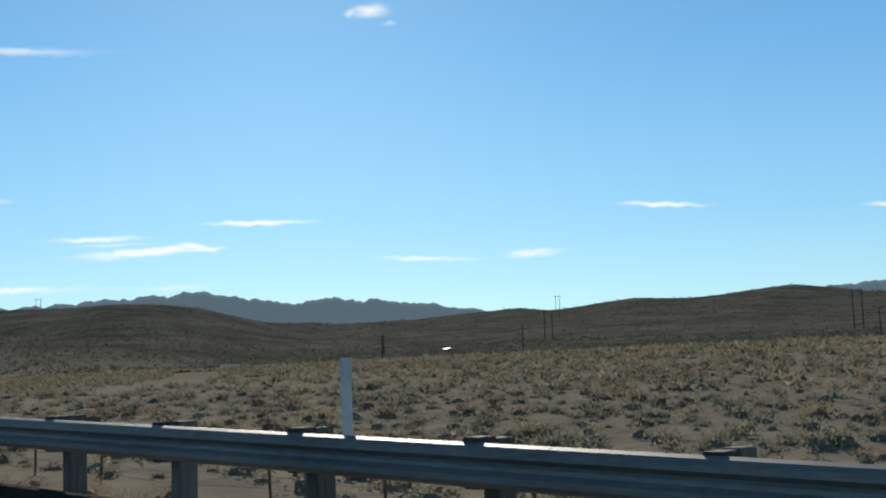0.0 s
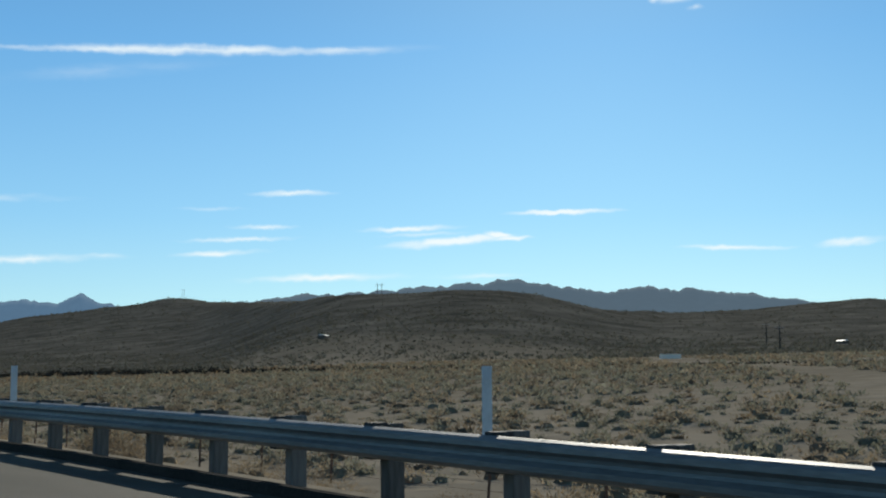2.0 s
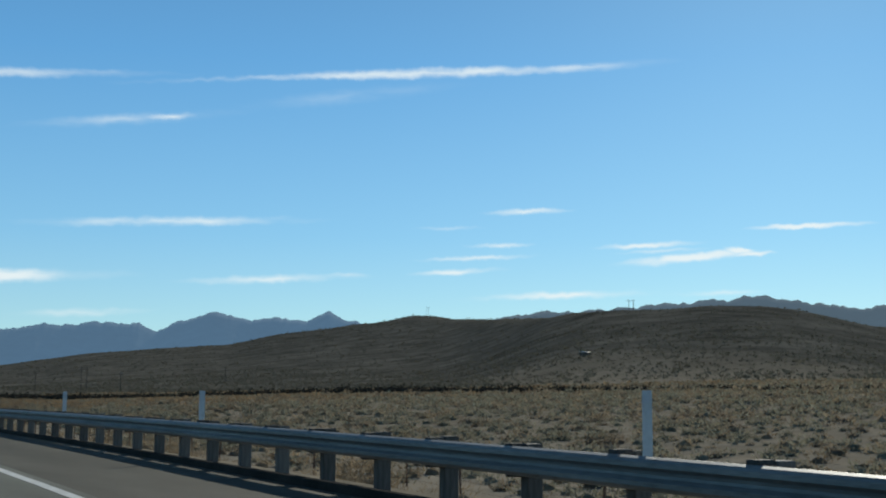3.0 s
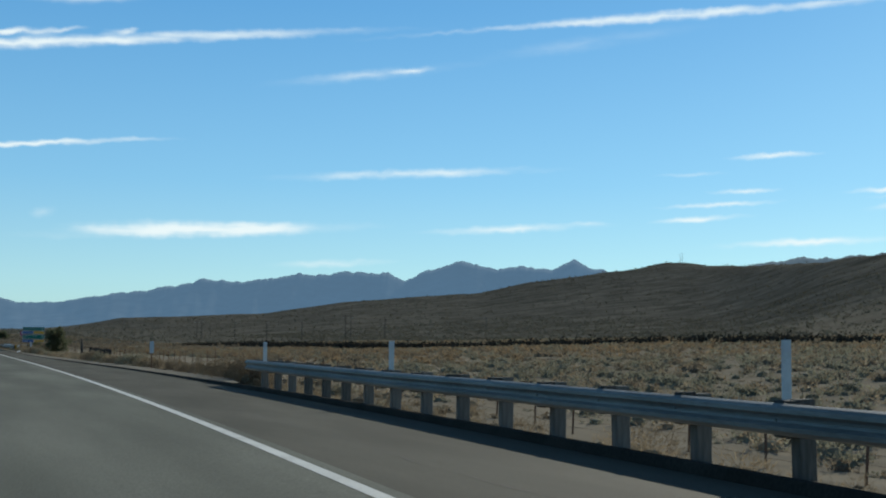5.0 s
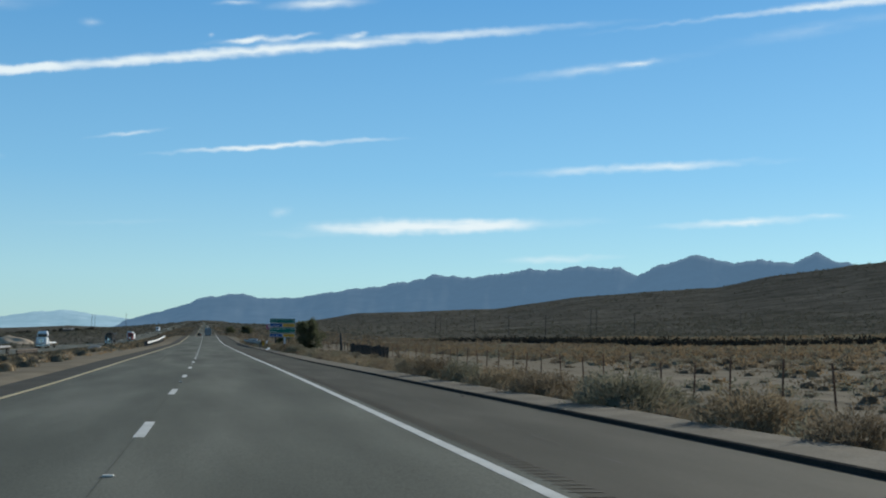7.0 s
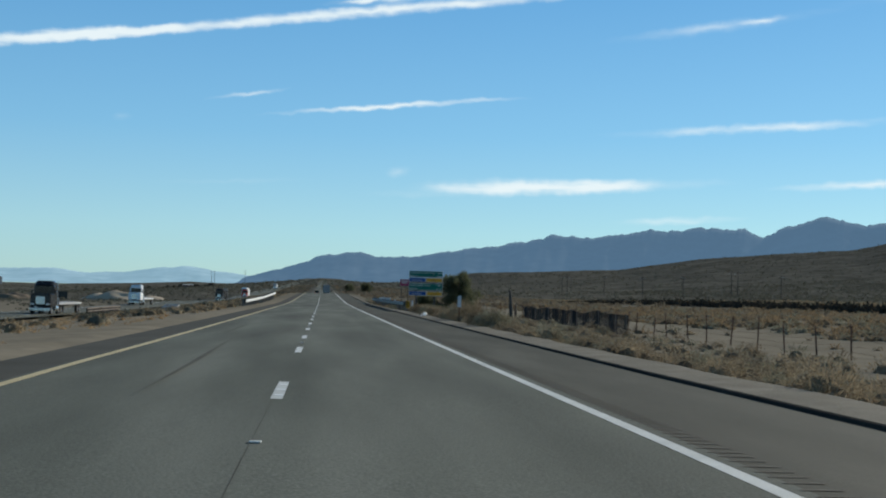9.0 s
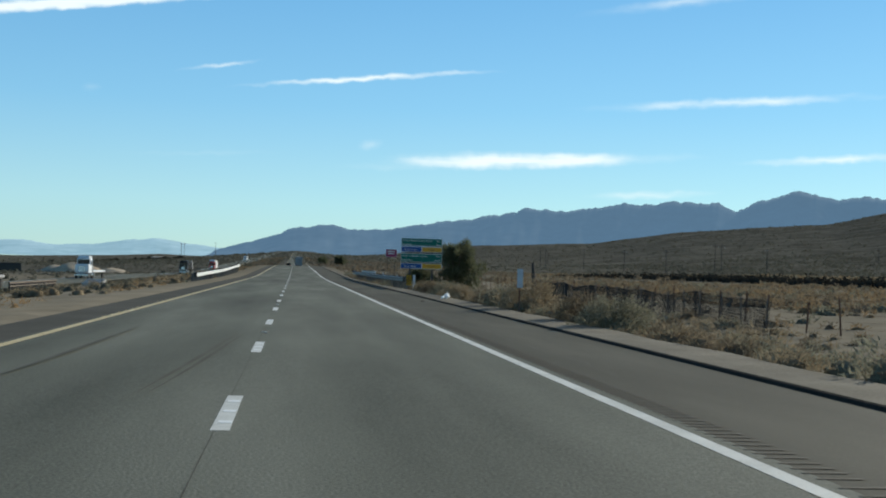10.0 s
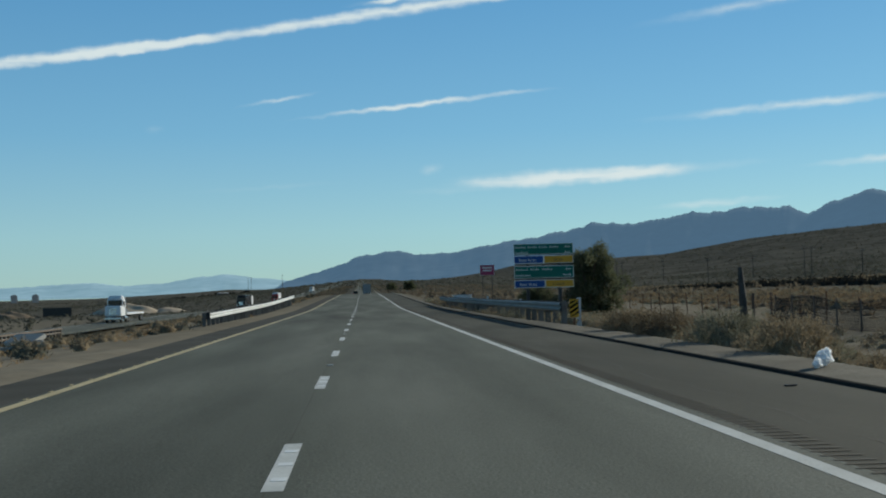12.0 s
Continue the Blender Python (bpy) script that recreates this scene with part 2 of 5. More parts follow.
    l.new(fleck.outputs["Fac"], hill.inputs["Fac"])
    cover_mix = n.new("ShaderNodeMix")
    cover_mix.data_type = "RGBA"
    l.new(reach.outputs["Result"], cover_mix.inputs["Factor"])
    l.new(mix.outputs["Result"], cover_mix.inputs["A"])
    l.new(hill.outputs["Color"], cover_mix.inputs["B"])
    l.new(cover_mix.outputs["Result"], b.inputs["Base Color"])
    return m


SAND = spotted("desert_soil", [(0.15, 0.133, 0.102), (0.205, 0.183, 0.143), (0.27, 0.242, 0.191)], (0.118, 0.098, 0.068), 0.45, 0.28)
ASPHALT = material("asphalt", [(0.052, 0.056, 0.047), (0.108, 0.114, 0.096), (0.182, 0.189, 0.162)], 0.55, 38, rough=0.85, bump=0.6, bump_dist=0.008, stretch=(1, 0.12, 1), spec=0.06, even_grain=True)
SHOULDER = material("shoulder_asphalt", [(0.044, 0.043, 0.034), (0.068, 0.066, 0.053), (0.103, 0.1, 0.081)], 0.7, 50, rough=0.85, bump=0.4, bump_dist=0.008, stretch=(1, 0.2, 1), spec=0.06, even_grain=True)
DARK_SHOULDER = material("dark_asphalt", [(0.055, 0.054, 0.047), (0.075, 0.073, 0.063), (0.098, 0.094, 0.082)], 0.5, 50, rough=0.9, bump=0.4, bump_dist=0.008, spec=0.04)
WHITE_PAINT = material("white_road_paint", [(0.34, 0.345, 0.32), (0.5, 0.505, 0.475), (0.6, 0.605, 0.575)], 1.5, 40, rough=0.6, bump=0.1)
SEAM = material("worn_joint", [(0.058, 0.058, 0.048), (0.085, 0.086, 0.072), (0.12, 0.122, 0.104)], 1.5, 20, bump=0.3, spec=0.05)
BRIGHT_PAINT = material("fresh_white_road_paint", [(0.6, 0.61, 0.6), (0.74, 0.75, 0.74)], 3, 40, rough=0.5, bump=0.1)
YELLOW_PAINT = material("yellow_road_paint", [(0.33, 0.26, 0.13), (0.46, 0.37, 0.19), (0.53, 0.44, 0.26)], 1.5, 40, rough=0.6, bump=0.1)
DIKE = material("asphalt_dike", [(0.115, 0.104, 0.083), (0.17, 0.154, 0.123), (0.235, 0.213, 0.171)], 1.0, 25, bump=0.5, spec=0.04)
# dark kerb asphalt, taken near black to paint in the face's shade
KERB_SHADED = material("shaded_black_kerb", [(0.018, 0.017, 0.015), (0.03, 0.028, 0.025), (0.045, 0.042, 0.037)], 1, 25, bump=0.4, spec=0.03)
STEEL = material("galvanised_steel", [(0.11, 0.12, 0.12), (0.17, 0.18, 0.18), (0.24, 0.25, 0.245)], 1.2, 14, rough=0.58, bump=0.05, metal=0.4, stretch=(1, 0.4, 3))
WOOD = material("weathered_post_wood", [(0.07, 0.055, 0.045), (0.13, 0.105, 0.085), (0.2, 0.165, 0.135)], 3, 25, bump=0.4, stretch=(1, 1, 0.15), piece=0.15)
# second colour: the glow that stands in for haze before each range
MOUNTAIN = haze_glow("blue_haze_glow_rock", (0.03, 0.035, 0.038), (0.08, 0.147, 0.234))
MOUNTAIN_PALE = haze_glow("pale_haze_glow_rock", (0.10, 0.12, 0.13), (0.2, 0.335, 0.43))
MOUNTAIN_GREY = haze_glow("greyish_haze_glow_rock", (0.024, 0.026, 0.027), (0.08, 0.118, 0.157))
SCRUB_SOIL = material("scrub_soil", [(0.12, 0.09, 0.06), (0.18, 0.135, 0.09), (0.25, 0.19, 0.13)], 0.3, 4, bump=0.5)
DARK_BRUSH = brush("dark_thicket", [(0.022, 0.021, 0.018), (0.04, 0.038, 0.031), (0.065, 0.06, 0.048)], 0.1)
TREE_LEAF = brush("dusty_green_leaf", [(0.07, 0.078, 0.045), (0.11, 0.12, 0.072), (0.16, 0.17, 0.108)], 0.45)
TAN_BRUSH = brush("dry_tan_brush", [(0.165, 0.13, 0.085), (0.255, 0.205, 0.137), (0.365, 0.3, 0.207)], 0.3)
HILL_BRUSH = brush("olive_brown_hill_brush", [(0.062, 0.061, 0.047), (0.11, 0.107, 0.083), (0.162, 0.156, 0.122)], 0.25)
STRAW = brush("orange_gold_straw", [(0.24, 0.155, 0.08), (0.36, 0.245, 0.13), (0.48, 0.345, 0.2)], 0.3)
ORANGE_BRUSH = brush("orange_tan_brush", [(0.165, 0.115, 0.066), (0.25, 0.178, 0.104), (0.345, 0.255, 0.155)], 0.3)
SAGE_BRUSH = brush("grey_green_brush", [(0.13, 0.124, 0.088), (0.198, 0.188, 0.136), (0.28, 0.266, 0.198)], 0.32)
RUST_BRUSH = brush("brown_brush", [(0.115, 0.091, 0.063), (0.178, 0.144, 0.101), (0.26, 0.214, 0.153)], 0.32)


# ---- mesh helpers ----
def mesh_object(name, verts, faces, mat, smooth=False, parent=None):
    me = bpy.data.meshes.new(name)
    me.from_pydata(verts, [], faces)
    me.update()
    if smooth:
        me.polygons.foreach_set("use_smooth", [True] * len(me.polygons))
    me.materials.append(mat)
    ob = new(name, me)
    if parent:
        ob.parent = parent
    return ob


def part(name, bm, mat, parent, label="", smooth=False):
    """One bmesh as one mesh object under a thing or part."""
    me = bpy.data.meshes.new(name)
    bm.normal_update()
    bm.to_mesh(me)
    bm.free()
    if smooth:
        me.polygons.foreach_set("use_smooth", [True] * len(me.polygons))
    me.materials.append(mat)
    ob = new(name, me)
    if parent is not None:
        ob.parent = parent
    if label:
        tagged(ob, label)
    return ob


def thing(name, x, y, z, turn=0.0, label="", category="", group=""):
    ob = new(name)
    ob.matrix_world = pose(x, y, z, 0, 0, turn)
    return tagged(ob, label, category, group, "")


def box(sx, sy, sz, at=(0, 0, 0), bevel=0.0, bm=None, turn=0.0):
    """A box of that size standing on at, with bevelled edges."""
    own = bmesh.new()
    bmesh.ops.create_cube(own, size=1)
    bmesh.ops.scale(own, vec=(sx, sy, sz), verts=own.verts)
    if bevel:
        bmesh.ops.bevel(own, geom=list(own.edges), offset=bevel, segments=1, affect="EDGES", profile=0.5)
    if turn:
        bmesh.ops.rotate(own, cent=(0, 0, 0), matrix=Matrix.Rotation(radians(turn), 3, "Z"), verts=own.verts)
    bmesh.ops.translate(own, vec=(at[0], at[1], at[2] + sz / 2), verts=own.verts)
    if bm is None:
        return own
    tmp = bpy.data.meshes.new("tmp")
    own.to_mesh(tmp)
    own.free()
    bm.from_mesh(tmp)
    bpy.data.meshes.remove(tmp)
    return bm


def rod(r0, r1, a, b, sides=8, bm=None):
    """A tapered round bar from a to b."""
    a, b = Vector(a), Vector(b)
    own = bmesh.new()
    bmesh.ops.create_cone(own, cap_ends=True, segments=sides, radius1=r0, radius2=r1, depth=(b - a).length)
    m = Matrix.Translation((a + b) / 2) @ (b - a).to_track_quat("Z", "Y").to_matrix().to_4x4()
    bmesh.ops.transform(own, matrix=m, verts=own.verts)
    if bm is None:
        return own
    tmp = bpy.data.meshes.new("tmp")
    own.to_mesh(tmp)
    own.free()
    bm.from_mesh(tmp)
    bpy.data.meshes.remove(tmp)
    return bm


# ---- the road's line and the lie of the land ----
S = np.arange(-160, 4700, 1.0)
_turn = np.radians(np.interp(S, [-160, 0, 13, 38, 64, 76, 127, 140, 152, 178, 190, 241, 262], [-13.5, -11.8, -11, -8.9, -7, -5.9, -2.6, -2, -1.5, -0.75, -0.5, -0.12, 0]))
_grade = np.radians(np.interp(S, [-160, 12, 25, 50, 64, 76, 88, 110, 139, 152, 241, 262, 300, 380, 405, 525, 565, 700, 800, 2600], [1.9, 1.9, 2.1, 1.24, 0.8, 0.42, 0.17, 0.05, 0, -0.18, -0.17, -0.1, -0.05, 0, 0.5, 0.5, -0.3, -0.5, 0.75, 0.8]))


def run_up(step, at):
    v = np.concatenate([[0], np.cumsum(step[:-1])])
    return v - np.interp(at, S, v)


RX, RY, RZ = run_up(-np.sin(_turn), 262), run_up(np.cos(_turn), 0), run_up(np.tan(_grade), 139)


def along(s, u=0.0, dz=0.0):
    """The place s metres along the road, u metres to the right of the lane line, dz above it."""
    a = np.interp(s, S, _turn)
    return np.interp(s, S, RX) + u * np.cos(a), np.interp(s, S, RY) + u * np.sin(a), np.interp(s, S, RZ) + dz


def turn_at(s):
    return math.degrees(float(np.interp(s, S, _turn)))


def dike_u(s):
    return np.interp(s, [95, 135, 165, 175, 192, 210, 250, 300], [7.05, 7.3, 7.45, 7.5, 7.4, 7.05, 6.55, 6.6])


def left_fall(s):
    """The carriageway tips to its left in the bend."""
    return -0.12 * np.interp(s, [215, 250], [1, 0])


def oncoming_h(s):
    """The far carriageway lies lower and passes the crest in a shallow cut."""
    return np.interp(s, [100, 300, 380, 530, 600, 800], [-1.5, -1.9, -2.1, -3.3, -3.3, -2.2])


def rail_u(s):
    """The long rail's line, flared away from the road at its end."""
    return np.interp(s, [95, 128, 152, 166], [7.5, 7.9, 7.98, 8.2])


def land(x, y, rough=True):
    """Height of the ground."""
    x, y = np.asarray(x, float), np.asarray(y, float)
    u = x - np.interp(y, RY, RX)
    zr = np.interp(y, RY, RZ)
    right = np.interp(u, [7, 8.2, 9.3, 14, 30, 300, 900, 5000], [-0.15, -0.04, -0.26, -0.75, -0.5, 7.5, 24, 60])
    left = np.interp(-u, [5.3, 6.2, 10, 26, 28, 46, 60, 300, 5000], [-0.15, -0.1, -0.35, -1.55, -1.85, -1.95, -2.3, -4, 10])
    # the road runs on a bank here, with lower ground behind the rail
    bank = np.interp(y, [150, 215], [1.25, 0]) * np.interp(u, [9.2, 13.5, 17, 35, 110], [0, 0.85, 1, 1, 0])
    right = right - bank - np.interp(y, [300, 420, 900], [0, 1.5, 2.5]) * np.interp(u, [22, 70, 160, 420], [0, 1, 1, 0])
    left = left - 0.2 * np.interp(y, [215, 250], [1, 0]) + (oncoming_h(y) + 1.5) * np.interp(-u, [10, 26, 60, 300], [0, 1, 1, 0.6])
    plain = np.where(u > 0, right, left) + np.where((u > -5.3) & (u < 7), -0.15, 0)
    side = np.clip((np.abs(u) - 60) / 300, 0, 1)
    plain = plain + zr * (1 - side) + side * (-0.0055 * np.clip(y - 300, 0, 1600))
    dx, dy = x, y - 110
    r, az = np.hypot(dx, dy), np.degrees(np.arctan2(-dx, dy))
    crest = np.array(CREST_AZ)
    rc, zc = np.interp(az, crest[:, 0], crest[:, 1]), np.interp(az, crest[:, 0], crest[:, 2])
    t = np.clip((r / rc - 0.25) / 0.75, 0, 1)
    w = t * t * (1.6 - 0.6 * t)
    far = np.clip((r - 400) / 600, 0, 1)
    bumps = np.zeros_like(x)
    for k, amp, ph in ((0.011, 1.0, 0.3), (0.023, 0.6, 1.7), (0.047, 0.35, 4.1)):
        bumps += amp * np.sin(k * x + ph + 1.3 * np.sin(0.6 * k * y)) * np.cos(k * 0.8 * y + ph * 2 + np.sin(0.7 * k * x))
    gully = bumps * 0.9 * w * far * np.where(az < -12, 1.5, 0.35) * np.clip(np.abs(u) / 200 - 0.2, 0, 1)
    z = plain * (1 - w * side) + w * side * zc + gully * side
    z = z - side * np.clip(r - rc, 0, 4000) * 0.03
    near = 0.05 * np.sin(0.9 * x + 0.5 * y) + 0.06 * np.sin(0.33 * y - 0.61 * x) if rough else 0
    return z + near * np.clip((np.abs(u - 0.5) - 9) / 4, 0, 1)


CREST_AZ = [(-93.5, 1589, 89), (-81.4, 1569, 97), (-78.0, 1563, 110), (-73.9, 1507, 98), (-70.8, 1502, 100), (-66.7, 1546, 91), (-65.1, 1544, 95),
            (-60.2, 1537, 86), (-56.3, 1432, 78), (-54.0, 1225, 70), (-52.5, 1125, 70), (-50.5, 1124, 81), (-48.7, 1123, 85), (-46.2, 1122, 87),
            (-40.9, 1220, 89), (-38.3, 1470, 101), (-36.2, 1869, 122), (-33.6, 2468, 163), (-32.0, 2668, 183), (-30.7, 2667, 171), (-29.7, 2667, 166),
            (-25.6, 2772, 144), (-23.2, 2773, 120), (-20.8, 2824, 114), (-17.0, 2876, 99), (-13.3, 2977, 73), (-7.8, 3079, 61), (-2.9, 3079, 51),
            (0.0, 3279, 37), (3.9, 3579, 28), (7.8, 3579, 15), (11.7, 3578, 6), (29.4, 3569, 4)]


# ---- ground ----
def spread(inner, step, growth, outer, most=1e9, reach=0):
    """Places from inner to outer at growing steps, which stay below most as far as reach."""
    v = [inner]
    while v[-1] < outer:
        v.append(v[-1] + (min(step, most) if v[-1] < reach else step))
        step *= growth
    return v


us = sorted([-v for v in spread(5.3, 0.9, 1.07, 5200)] + [-4, 0, 4] + spread(7.0, 0.6, 1.04, 5200, 15, 1500))
ys = sorted([-v for v in spread(0, 4, 1.12, 3000)][1:] + list(np.arange(0, 420, 4.0)) + spread(420, 4.2, 1.035, 5000))
U, Y = np.meshgrid(us, ys)
X = U + np.interp(Y, RY, RX)
Z = land(X, Y)
nu = len(us)
verts = np.stack([X, Y, Z], -1).reshape(-1, 3).tolist()
faces = [(j * nu + i, j * nu + i + 1, (j + 1) * nu + i + 1, (j + 1) * nu + i) for j in range(len(ys) - 1) for i in range(nu - 1)]
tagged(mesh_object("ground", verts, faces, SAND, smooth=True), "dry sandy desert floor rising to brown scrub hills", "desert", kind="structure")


# ---- far mountains ----
def ridge_line(az, summits, seed):
    """Crest elevation in degrees from named summits, roughened."""
    a, e = np.array(summits).T
    base = np.interp(az, a, e)
    draw = np.random.default_rng(int(seed * 10))
    rough = 0
    for gap, amp in ((0.85, 0.07), (0.4, 0.06), (0.19, 0.055), (0.1, 0.03)):
        at = np.arange(az[0] - 1, az[-1] + 2, gap) + draw.uniform(-0.3, 0.3) * gap
        rough = rough + np.interp(az, at, draw.uniform(-amp, amp, len(at)))
    return base, rough * np.clip(base / 3, 0.2, 1)


def mountain(name, summits, dist, foot, mat, label, seed):
    a0, a1 = summits[0][0], summits[-1][0]
    az = np.arange(a0, a1, 0.05)
    e, jag = ridge_line(az, summits, seed)
    y0 = np.interp(az, [-80, -50, -40, -30, -20], [0, 35, 70, 130, 180])
    x0 = np.interp(y0, RY, RX)
    rows = []
    for k, f in enumerate((0.0, 0.18, 0.34, 0.48, 0.6, 0.7, 0.8, 0.88, 0.95, 1.0, 0.8)):
        r = dist - 620 * (1 - f) if k < 9 else dist + 90
        spur = 0
        for wave, push, lean in ((0.9, 38, 0.9), (1.9, 26, -1.6), (3.7, 15, 2.4), (7.1, 8, -3.5)):
            spur = spur + push * np.sin(az * wave + seed * wave + lean * f + 1.1 * np.sin(az * wave * 0.61 + 1.7 * f * wave))
        r = r - spur * f * (1 - f) * 3
        h = dist * np.tan(np.radians(foot + (e - foot) * f ** 1.25 + jag * f ** 14)) * r / dist
        rows.append(np.stack([x0 - r * np.sin(np.radians(az)), y0 + r * np.cos(np.radians(az)), h + 1], -1))
    n = len(az)
    v = np.concatenate(rows).tolist()
    f = [(k * n + i + 1, k * n + i, (k + 1) * n + i, (k + 1) * n + i + 1) for k in range(10) for i in range(n - 1)]
    tagged(mesh_object(name, v, f, mat, smooth=True), label, "mountains", kind="structure")


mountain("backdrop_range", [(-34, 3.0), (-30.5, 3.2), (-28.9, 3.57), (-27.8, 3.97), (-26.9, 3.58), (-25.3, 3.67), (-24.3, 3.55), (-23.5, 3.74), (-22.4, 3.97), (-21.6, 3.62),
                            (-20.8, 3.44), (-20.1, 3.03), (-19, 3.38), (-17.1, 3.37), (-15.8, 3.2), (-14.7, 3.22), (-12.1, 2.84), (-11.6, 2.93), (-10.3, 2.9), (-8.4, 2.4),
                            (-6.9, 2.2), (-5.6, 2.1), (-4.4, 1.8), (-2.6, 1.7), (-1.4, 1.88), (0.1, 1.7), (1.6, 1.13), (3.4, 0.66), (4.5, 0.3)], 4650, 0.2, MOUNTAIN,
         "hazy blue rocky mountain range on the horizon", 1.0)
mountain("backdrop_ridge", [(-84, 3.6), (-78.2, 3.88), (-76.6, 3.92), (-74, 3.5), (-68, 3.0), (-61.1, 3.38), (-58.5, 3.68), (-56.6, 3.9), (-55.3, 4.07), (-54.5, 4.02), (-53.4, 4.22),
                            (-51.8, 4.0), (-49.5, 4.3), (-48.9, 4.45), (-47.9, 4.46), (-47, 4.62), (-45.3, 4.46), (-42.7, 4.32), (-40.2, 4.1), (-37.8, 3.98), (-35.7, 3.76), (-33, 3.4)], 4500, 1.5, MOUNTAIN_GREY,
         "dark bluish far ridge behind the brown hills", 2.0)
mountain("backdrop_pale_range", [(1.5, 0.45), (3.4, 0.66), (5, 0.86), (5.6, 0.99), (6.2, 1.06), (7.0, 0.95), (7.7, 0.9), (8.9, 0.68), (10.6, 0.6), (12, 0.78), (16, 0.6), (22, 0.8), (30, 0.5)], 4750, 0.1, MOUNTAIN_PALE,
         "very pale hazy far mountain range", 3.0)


# ---- road ----
def strip(name, edges, mat, s0, s1, step, parent=None, lift=0.0):
    """A band along the road between two or more offsets (numbers or functions of s), each with its height."""
    s = np.arange(s0, s1 + step / 2, step)
    cols = []
    for u, h in edges:
        uu = u(s) if callable(u) else np.full_like(s, u)
        hh = h(s) if callable(h) else h
        cols.append(np.stack(along(s, uu, hh + lift), -1))
    k = len(cols)
    v = np.stack(cols, 1).reshape(-1, 3).tolist()
    f = [(j * k + i, j * k + i + 1, (j + 1) * k + i + 1, (j + 1) * k + i) for j in range(len(s) - 1) for i in range(k - 1)]
    return mesh_object(name, v, f, mat, parent=parent)


road = strip("road", [(-3.95, lambda s: left_fall(s) - 0.02), (0, 0), (4.0, -0.01)], ASPHALT, -150, 3000, 4)
tagged(road, "grey worn asphalt of a two-lane carriageway", "road", kind="structure")
strip("rumble_strip", [(4.0, -0.01), (4.35, -0.012)], SHOULDER, -150, 3000, 4, road)
tagged(strip("shoulder_right", [(4.35, -0.012), (dike_u, -0.03)], SHOULDER, -150, 3000, 4), "tan-grey dusty asphalt shoulder", "shoulder", kind="structure")
tagged(strip("shoulder_left", [(-5.25, lambda s: 1.3 * left_fall(s) - 0.06), (-3.95, lambda s: left_fall(s) - 0.02)], DARK_SHOULDER, -150, 3000, 4), "dark asphalt shoulder beside the median", "shoulder", kind="structure")
tagged(strip("edge_line", [(3.68, -0.0092), (3.84, -0.0096)], WHITE_PAINT, -150, 3000, 4, road, 0.003), "solid white edge line")
tagged(strip("median_line", [(-3.85, lambda s: 0.975 * left_fall(s) - 0.0195), (-3.68, lambda s: 0.932 * left_fall(s) - 0.0186)], YELLOW_PAINT, -150, 3000, 4, road, 0.004), "faded solid yellow line")
tagged(strip("lane_seam", [(-0.048, 0.0), (-0.039, 0.0)], SEAM, 120, 700, 4, road, 0.0012), "thin dark joint along the lane line")


def face_top(s):
    return np.interp(s, [160, 174, 262], [0.10, 0.05, 0.025])


def bank_top(s):
    return np.interp(s, [160, 174, 262], [0.08, 0.085, 0.06])


def bank_wide(s):
    return np.interp(s, [164, 169, 200, 262, 330, 345], [0.3, 0.95, 1.05, 1.1, 1.05, 0.5]) + 0.06 * np.sin(0.9 * s) + 0.05 * np.sin(2.3 * s)


tagged(strip("kerb_face", [(dike_u, -0.03), (lambda s: dike_u(s) + 0.03, lambda s: face_top(s) - 0.015), (lambda s: dike_u(s) + 0.07, face_top)], KERB_SHADED, -150, 1200, 2),
       "low black asphalt kerb face along the shoulder, with its shade in the colour", "kerb", kind="structure")
tagged(strip("kerb", [(lambda s: dike_u(s) + 0.07, face_top), (lambda s: dike_u(s) + 0.1, lambda s: face_top(s) - 0.01), (lambda s: dike_u(s) + 0.24, -0.14)], KERB_SHADED, -150, 166, 2),
       "black asphalt kerb at the foot of the rail, with its shade in the colour", "kerb", kind="structure")
tagged(strip("kerb_bank", [(lambda s: dike_u(s) + 0.07, face_top), (lambda s: dike_u(s) + 0.5 * bank_wide(s), lambda s: 0.5 * (face_top(s) + bank_top(s)) + 0.01), (lambda s: dike_u(s) + bank_wide(s), bank_top), (lambda s: dike_u(s) + bank_wide(s) + 0.4, -0.12)], DIKE, 164, 1200, 2),
       "dusty tan bank behind the low asphalt kerb", "kerb", kind="structure")

# ---- lane dashes, raised markers and tyre marks ----
DASH_LONG, DASH_NEAR = [], []
dash_starts = [206.1 - 12.19 * k for k in range(29, -1, -1)] + [218.3, 230.5, 243.0, 255.2] + [264.0 + 8.68 * k for k in range(0, 60)]
